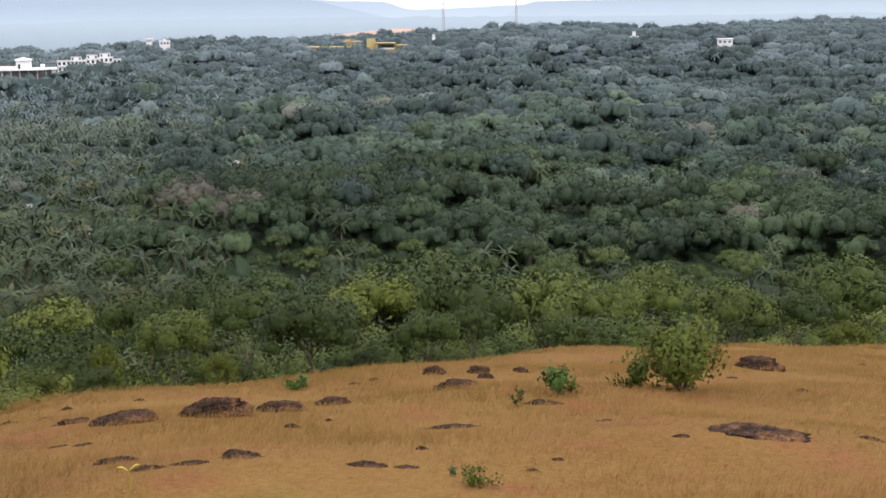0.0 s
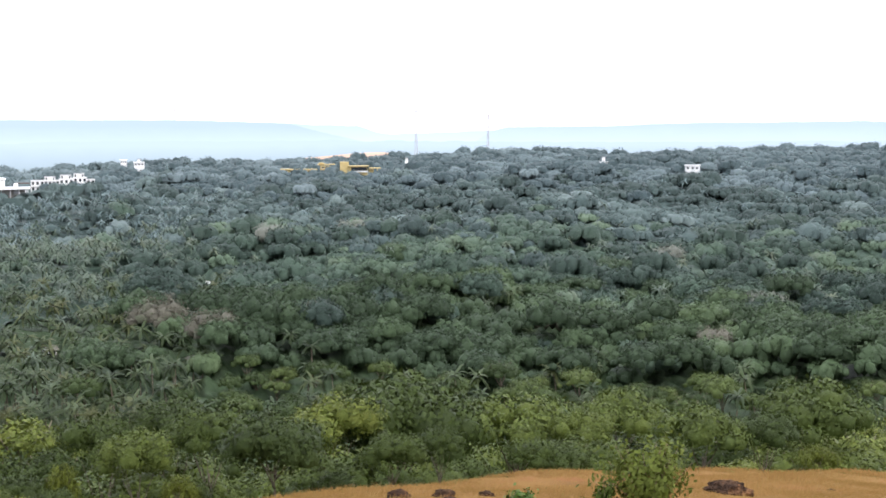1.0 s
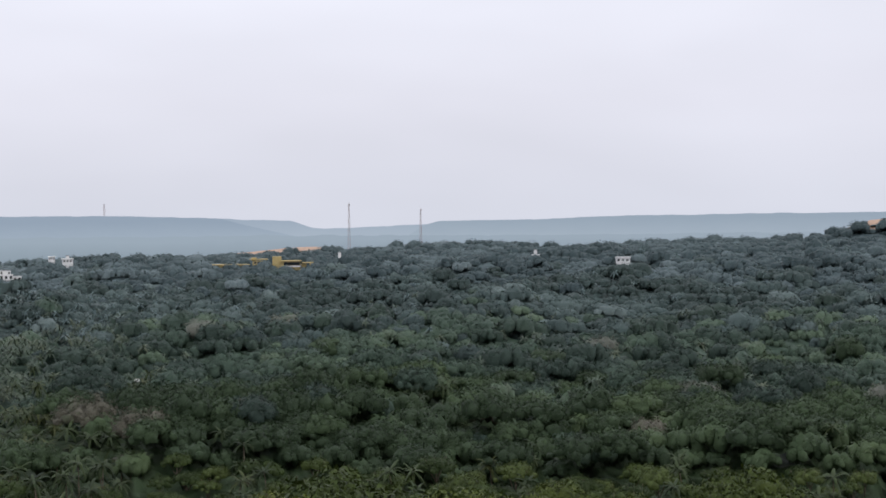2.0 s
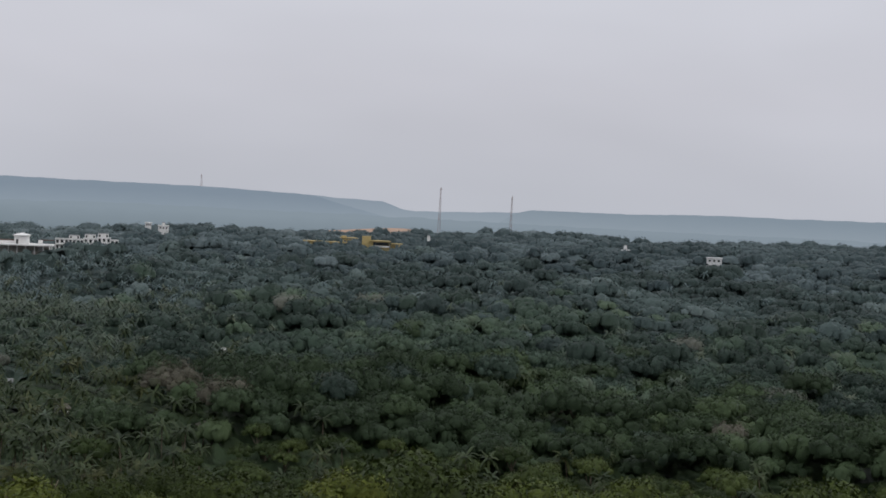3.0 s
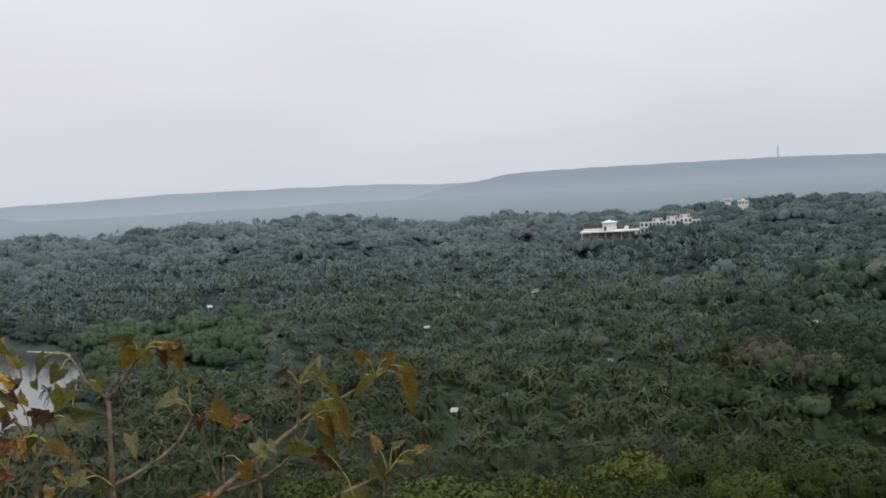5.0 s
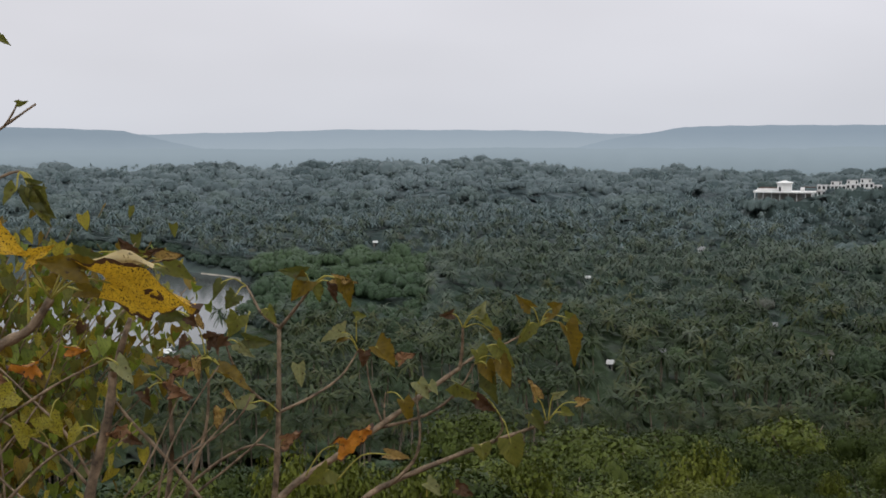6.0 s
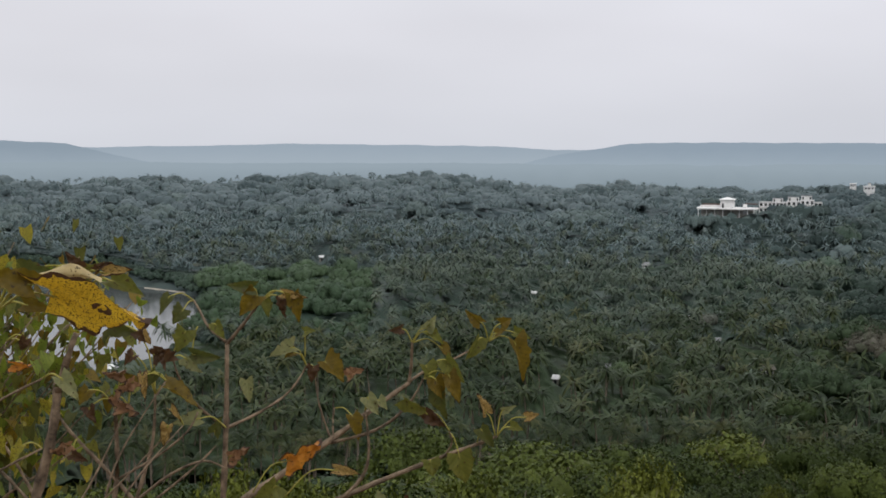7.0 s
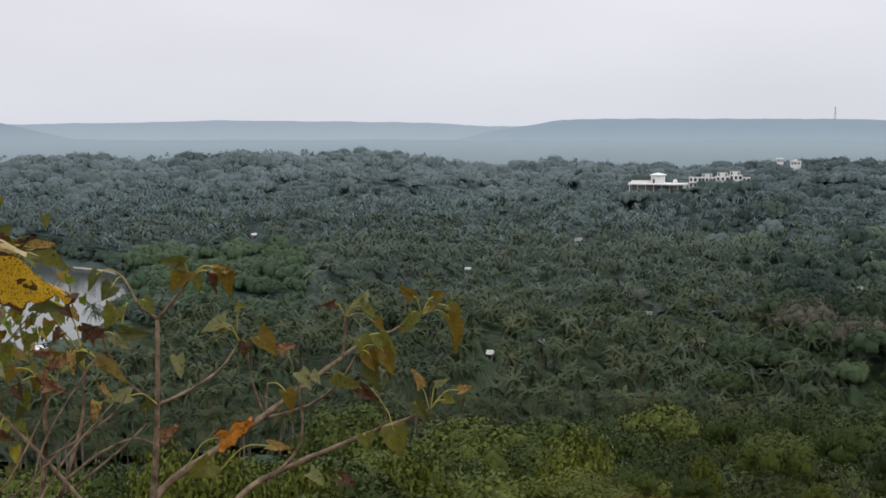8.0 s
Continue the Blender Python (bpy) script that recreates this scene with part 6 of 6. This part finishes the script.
LEAVES_RIGHT = [
    ('orange', (-0.058, 2.0, 1.021), (0.001, 1.99, 1.076), (0.074, 1.98, 1.102), 0.043),
    ('tan', (-0.005, 2.0, 1.01), (0.082, 1.99, 1.057), (0.134, 1.98, 1.052), 0.019),
    ('olive', (0.087, 2.08, 1.145), (0.116, 2.07, 1.132), (0.134, 2.06, 1.081), 0.022),
    ('brown', (0.226, 2.1, 1.256), (0.205, 2.09, 1.284), (0.181, 2.08, 1.28), 0.018),
    ('pale', (0.226, 2.1, 1.256), (0.25, 2.09, 1.284), (0.271, 2.08, 1.308), 0.023),
    ('green', (0.228, 2.1, 1.256), (0.25, 2.09, 1.278), (0.289, 2.08, 1.253), 0.018),
    ('olive', (0.228, 2.1, 1.256), (0.277, 2.09, 1.249), (0.302, 2.08, 1.223), 0.02),
    ('olive', (0.381, 2.18, 1.243), (0.362, 2.17, 1.282), (0.328, 2.16, 1.306), 0.023),
    ('olive', (0.381, 2.18, 1.243), (0.403, 2.17, 1.278), (0.424, 2.16, 1.288), 0.026),
    ('green', (0.381, 2.18, 1.243), (0.429, 2.17, 1.26), (0.466, 2.16, 1.248), 0.019),
    ('olive', (0.378, 2.16, 1.246), (0.423, 2.15, 1.247), (0.458, 2.14, 1.159), 0.036),
    ('green', (0.377, 2.18, 1.241), (0.361, 2.17, 1.25), (0.335, 2.16, 1.2), 0.028),
    ('olive', (0.38, 2.17, 1.246), (0.391, 2.16, 1.261), (0.411, 2.15, 1.271), 0.015),
    ('green', (0.237, 2.0, 1.21), (0.237, 1.99, 1.235), (0.254, 1.98, 1.197), 0.029),
    ('olive', (0.236, 1.99, 1.212), (0.252, 1.98, 1.213), (0.27, 1.97, 1.17), 0.027),
    ('olive', (0.234, 1.99, 1.215), (0.275, 1.98, 1.219), (0.298, 1.97, 1.164), 0.027),
    ('dark', (0.235, 2.0, 1.21), (0.259, 1.99, 1.195), (0.268, 1.98, 1.128), 0.025),
    ('green', (0.237, 2.0, 1.215), (0.272, 1.99, 1.244), (0.307, 1.98, 1.196), 0.016),
    ('pale', (0.129, 1.94, 1.171), (0.132, 1.93, 1.195), (0.152, 1.92, 1.163), 0.023),
    ('pale', (0.129, 1.94, 1.171), (0.15, 1.93, 1.19), (0.167, 1.92, 1.173), 0.017),
    ('green', (0.205, 2.0, 1.161), (0.201, 1.99, 1.178), (0.258, 1.98, 1.143), 0.016),
    ('brown', (0.275, 1.97, 1.125), (0.234, 1.96, 1.159), (0.27, 1.95, 1.13), 0.025),
    ('tan', (0.361, 2.0, 1.105), (0.342, 1.99, 1.15), (0.328, 1.98, 1.19), 0.021),
]
LEAVES_LOW = [
    ('pale', (0.364, 2.0, 1.105), (0.372, 1.99, 1.154), (0.398, 1.98, 1.163), 0.012),
    ('green', (0.364, 2.0, 1.105), (0.386, 1.99, 1.123), (0.41, 1.98, 1.119), 0.018),
    ('tan', (0.365, 2.0, 1.108), (0.414, 1.99, 1.139), (0.439, 1.98, 1.148), 0.018),
    ('dark', (0.329, 2.0, 1.092), (0.333, 1.99, 1.121), (0.363, 1.98, 1.081), 0.018),
    ('green', (0.276, 1.98, 1.12), (0.292, 1.97, 1.083), (0.307, 1.96, 1.02), 0.044),
    ('green', (0.247, 1.98, 1.069), (0.242, 1.97, 1.074), (0.247, 1.96, 1.045), 0.031),
    ('pale', (0.147, 1.95, 0.993), (0.146, 1.94, 1.02), (0.176, 1.93, 0.997), 0.023),
    ('brown', (0.224, 1.95, 0.991), (0.196, 1.94, 1.009), (0.231, 1.93, 0.998), 0.025),
    ('green', (-0.005, 1.98, 0.998), (-0.019, 1.97, 1.04), (-0.062, 1.96, 1.005), 0.039),
    ('dark', (-0.118, 1.97, 1.13), (-0.119, 1.96, 1.137), (-0.105, 1.95, 1.168), 0.021),
    ('crumple', (-0.333, 1.75, 1.154), (-0.312, 1.74, 1.178), (-0.345, 1.73, 1.167), 0.015),
    ('brown', (-0.321, 1.85, 1.159), (-0.326, 1.84, 1.139), (-0.299, 1.83, 1.127), 0.018),
    ('crumple', (-0.263, 1.88, 1.221), (-0.252, 1.87, 1.255), (-0.286, 1.86, 1.257), 0.02),
    ('olive', (-0.263, 1.88, 1.221), (-0.254, 1.87, 1.239), (-0.214, 1.86, 1.249), 0.029),
    ('brown', (-0.209, 1.92, 1.214), (-0.21, 1.91, 1.276), (-0.186, 1.9, 1.287), 0.028),
    ('tan', (-0.207, 1.9, 1.218), (-0.223, 1.89, 1.305), (-0.219, 1.88, 1.329), 0.019),
    ('brown', (-0.207, 1.9, 1.216), (-0.237, 1.89, 1.28), (-0.255, 1.88, 1.266), 0.02),
    ('olive', (-0.262, 1.85, 1.207), (-0.299, 1.84, 1.237), (-0.316, 1.83, 1.213), 0.022),
    ('brown', (-0.259, 1.85, 1.216), (-0.299, 1.84, 1.21), (-0.29, 1.83, 1.184), 0.02),
    ('dark', (-0.328, 1.75, 1.273), (-0.321, 1.74, 1.262), (-0.299, 1.73, 1.276), 0.022),
    ('yellowgreen', (-0.466, 1.75, 1.174), (-0.448, 1.74, 1.168), (-0.476, 1.73, 1.204), 0.029),
    ('yellowgreen', (-0.408, 1.75, 1.223), (-0.419, 1.74, 1.197), (-0.396, 1.73, 1.163), 0.026),
    ('yellowgreen', (-0.467, 1.7, 1.236), (-0.456, 1.69, 1.246), (-0.493, 1.68, 1.225), 0.033),
]
LEAVES_LEFT = [
    ('yellowgreen', (-0.419, 1.75, 1.139), (-0.439, 1.74, 1.18), (-0.405, 1.73, 1.193), 0.026),
    ('dark', (-0.413, 1.6, 1.558), (-0.399, 1.59, 1.544), (-0.378, 1.58, 1.545), 0.012),
    ('dark', (-0.413, 1.6, 1.558), (-0.4, 1.59, 1.536), (-0.404, 1.58, 1.506), 0.017),
    ('dark', (-0.413, 1.6, 1.558), (-0.39, 1.59, 1.525), (-0.362, 1.58, 1.493), 0.02),
    ('green', (-0.413, 1.6, 1.558), (-0.415, 1.59, 1.536), (-0.435, 1.58, 1.515), 0.019),
    ('green', (-0.413, 1.6, 1.558), (-0.386, 1.59, 1.532), (-0.374, 1.58, 1.478), 0.019),
    ('green', (-0.413, 1.6, 1.558), (-0.393, 1.59, 1.536), (-0.374, 1.58, 1.537), 0.014),
    ('green', (-0.41, 1.6, 1.652), (-0.41, 1.59, 1.647), (-0.393, 1.58, 1.648), 0.008),
    ('green', (-0.436, 1.6, 1.732), (-0.435, 1.59, 1.73), (-0.41, 1.58, 1.72), 0.011),
    ('yellow', (-0.298, 1.25, 1.438), (-0.371, 1.24, 1.512), (-0.309, 1.23, 1.484), 0.04),
    ('yellow', (-0.321, 1.25, 1.406), (-0.317, 1.24, 1.482), (-0.285, 1.23, 1.496), 0.016),
    ('olive', (-0.295, 1.24, 1.439), (-0.259, 1.23, 1.468), (-0.313, 1.22, 1.485), 0.021),
    ('dark', (-0.304, 1.28, 1.437), (-0.272, 1.27, 1.477), (-0.239, 1.26, 1.482), 0.019),
    ('green', (-0.309, 1.3, 1.434), (-0.22, 1.29, 1.479), (-0.192, 1.28, 1.481), 0.011),
    ('brown', (-0.257, 1.28, 1.467), (-0.217, 1.27, 1.481), (-0.232, 1.26, 1.501), 0.014),
    ('brown', (-0.216, 1.28, 1.466), (-0.2, 1.27, 1.478), (-0.186, 1.26, 1.491), 0.01),
    ('tan', (-0.21, 1.28, 1.466), (-0.191, 1.27, 1.475), (-0.161, 1.26, 1.483), 0.014),
    ('green', (-0.213, 1.3, 1.458), (-0.188, 1.29, 1.465), (-0.148, 1.28, 1.451), 0.015),
    ('dark', (-0.223, 1.32, 1.418), (-0.192, 1.31, 1.414), (-0.163, 1.3, 1.402), 0.019),
    ('brown', (-0.193, 1.32, 1.405), (-0.164, 1.31, 1.407), (-0.156, 1.3, 1.396), 0.015),
    ('olive', (-0.309, 1.3, 1.431), (-0.277, 1.29, 1.441), (-0.243, 1.28, 1.436), 0.016),
    ('orange', (-0.385, 1.5, 1.322), (-0.375, 1.49, 1.324), (-0.414, 1.48, 1.316), 0.012),
    ('orange', (-0.322, 1.5, 1.339), (-0.334, 1.49, 1.343), (-0.308, 1.48, 1.338), 0.01),
]

def build_sapling():
    root = thing("sapling", pose(0, 0, 0, 0, 0, 41), "leggy sapling with yellowing and withered heart-shaped leaves", "sapling")
    base = (-0.12, 2.0, -0.52)
    for name, r0, r1, *pts in BRANCHES:
        part(name, tube(pts, r0 * 0.82, r1 * 0.82, 7, knots=0.14), TWIG, root)
    for foot, r in (((-0.30, 2.0, 0.92), 0.012), ((-0.16, 2.0, 0.93), 0.012), ((-0.55, 1.75, 1.0), 0.013), ((-0.75, 1.6, 1.1), 0.012)):
        part("trunk", tube([base, ((base[0] + foot[0]) / 2 + 0.04, (base[1] + foot[1]) / 2, 0.2), foot], 0.026, r, 8, knots=0.08), TWIG, root)
    k = 0
    for rows in (LEAVES_UPPER, LEAVES_RIGHT, LEAVES_LOW, LEAVES_LEFT):
        for kind, node, b, tip, width in rows:
            k += 1
            put_leaf(root, kind, node, b, tip, width, k)
    big_leaf(root)
    rng = random.Random(9)
    for j, (name, r0, r1, *pts) in enumerate(BRANCHES):
        if name == "main_stem" or pts[-1][1] < 1.65 or pts[-1][0] > -0.32:
            continue
        end = Vector(pts[-1])
        for i in range(1):
            a = rng.uniform(-0.3, math.pi + 0.3)
            foot_at = end + 0.028 * Vector((math.cos(a), rng.uniform(-0.6, 0.3), abs(math.sin(a))))
            put_leaf(root, rng.choice(("olive", "yellowgreen", "green", "olive", "pale", "tan")), end, foot_at, foot_at + Vector((0.030 * math.cos(a), rng.uniform(-0.02, 0.01), -rng.uniform(0.012, 0.042))), rng.uniform(0.014, 0.026), 400 + 3 * j + i)
    for j in range(16):
        a = Vector((rng.uniform(-0.78, -0.22), rng.uniform(1.75, 2.15), rng.uniform(0.92, 1.0)))
        b = a + Vector((rng.uniform(-0.22, 0.22), rng.uniform(-0.1, 0.1), rng.uniform(0.10, 0.28)))
        part("twig", tube([a - Vector((0, 0, 0.25)), a, a.lerp(b, 0.5) + Vector((rng.uniform(-0.03, 0.03), 0, 0)), b], 0.0026, 0.0011, 5, knots=0.1), TWIG, root)
        for i in range(rng.randrange(1, 4)):
            base_at = b + Vector((rng.uniform(-0.04, 0.04), rng.uniform(-0.02, 0.02), rng.uniform(-0.01, 0.04)))
            tip_at = base_at + Vector((rng.uniform(-0.03, 0.03), rng.uniform(-0.02, 0.02), rng.uniform(-0.04, -0.012)))
            put_leaf(root, rng.choice(("olive", "dark", "brown", "green", "yellowgreen", "crumple", "tan")), b, base_at, tip_at, rng.uniform(0.012, 0.022), 200 + j * 5 + i)
    return root


def big_leaf(root):
    """The large yellow leaf, its upper rim rolled over so that the pale underside shows."""
    bm = leaf_blade(0.128, 0.080, 0.10, -0.10, 0.12, 77, 22, 7, 0.8)
    lay = bm.verts.layers.float["withered"]
    for v in bm.verts:
        r = math.hypot(v.co.x + 0.004, (v.co.y - 0.062) * 0.7)
        v[lay] = max(v[lay], 0.95 * max(0.0, 1 - abs(r - 0.006) / 0.006))
    m = Matrix.Translation((-0.243, 1.25, 1.456)) @ look((0, 0, 0), (0.105, -0.055, -0.012)).to_3x3().to_4x4() @ Matrix.Rotation(radians(-90), 4, "X") @ Matrix.Rotation(radians(-48), 4, "Y")
    ob = part("leaf", bm, BLADE["yellow"], root, "large yellow leaf with dark spots")
    ob.matrix_local = m
    rim = bmesh.new()
    rows = []
    for i in range(9):
        s = i / 8
        wide = 0.010 * math.sin(math.pi * (0.12 + 0.8 * s)) + 0.002
        rows.append([rim.verts.new((-0.254 + 0.066 * s, 1.245 - 0.03 * s + 0.008 * math.cos(2.2 * k), 1.474 + 0.005 * math.sin(3.3 * s) + wide * (k - 1) * 0.36 + 0.002 * math.sin(9 * s + k))) for k in range(4)])
    for a, b in zip(rows, rows[1:]):
        for k in range(3):
            rim.faces.new((a[k], a[k + 1], b[k + 1], b[k])).smooth = True
    part("rolled_rim", rim, BLADE["cream"], root, "pale rolled leaf rim")
    part("stalk", tube([(-0.298, 1.25, 1.438), (-0.27, 1.25, 1.458), (-0.24, 1.25, 1.454), (-0.20, 1.24, 1.448)], 0.0013, 0.0009, 5), STALK, root)


def build_green_bush():
    """A leafier green shrub just behind the sapling."""
    rng = random.Random(44)
    root = thing("leafy_shrub", pose(0, 0, 0, 0, 0, 41), "leafy green shrub with small drooping leaves behind the sapling", "shrub")
    kinds = [("fresh", 1), ("dark", 2), ("fresh", 3), ("green", 4), ("olive", 5), ("yellowgreen", 6)]
    meshes = []
    for kind, seed in kinds:
        bm = leaf_blade(0.034, 0.024, 0.12, 0.25, 0.06, seed, 5, 1, 0.0)
        me = bpy.data.meshes.new("leaf")
        bm.to_mesh(me)
        bm.free()
        me.materials.append(BLADE[kind])
        meshes.append(me)
    foot = Vector((-1.15, 3.3, -0.8))
    many = {kind: [] for kind, _ in kinds}
    single = 0
    for k in range(64):
        end = Vector((-1.12 + 0.70 * rng.random() ** 1.3, rng.uniform(2.8, 3.6), rng.uniform(0.92, 1.37)))
        end.z -= 0.24 * max(0.0, end.x + 0.72)
        mid_way = foot.lerp(end, 0.6) + Vector((-0.15, 0, 0.25))
        if k % 2:
            part("branch", tube([foot, mid_way, end], 0.006, 0.0015, 5), TWIG, root)
        else:
            part("twig", tube([mid_way.lerp(end, 0.3), mid_way.lerp(end, 0.6) + Vector((0.02, 0, 0.03)), end], 0.0035, 0.0012, 4), TWIG, root)
        for j in range(46):
            u = rng.uniform(0.6, 1.0)
            at = (mid_way.lerp(end, (u - 0.5) * 2)) + Vector((rng.gauss(0, 0.05), rng.gauss(0, 0.06), rng.gauss(0, 0.045)))
            kind = rng.randrange(6)
            m = pose(at.x, at.y, at.z, rng.uniform(-110, -30), rng.uniform(-40, 40), rng.uniform(0, 360)) @ Matrix.Diagonal([rng.uniform(0.7, 1.5)] * 3 + [1])
            if single < 300 and j % 9 == 0:
                single += 1
                part("leaf", meshes[kind], None, root).matrix_local = m
            else:
                many[kinds[kind][0]].append((kind, m))
    for kind, rows in many.items():
        bm = bmesh.new()
        for i, m in rows:
            had = len(bm.verts)
            bm.from_mesh(meshes[i])
            bm.verts.ensure_lookup_table()
            bmesh.ops.transform(bm, matrix=m, verts=bm.verts[had:])
        ob = part("foliage", bm, BLADE[kind], root)
        tagged(ob, "", kind="stuff")


build_sapling()
build_green_bush()
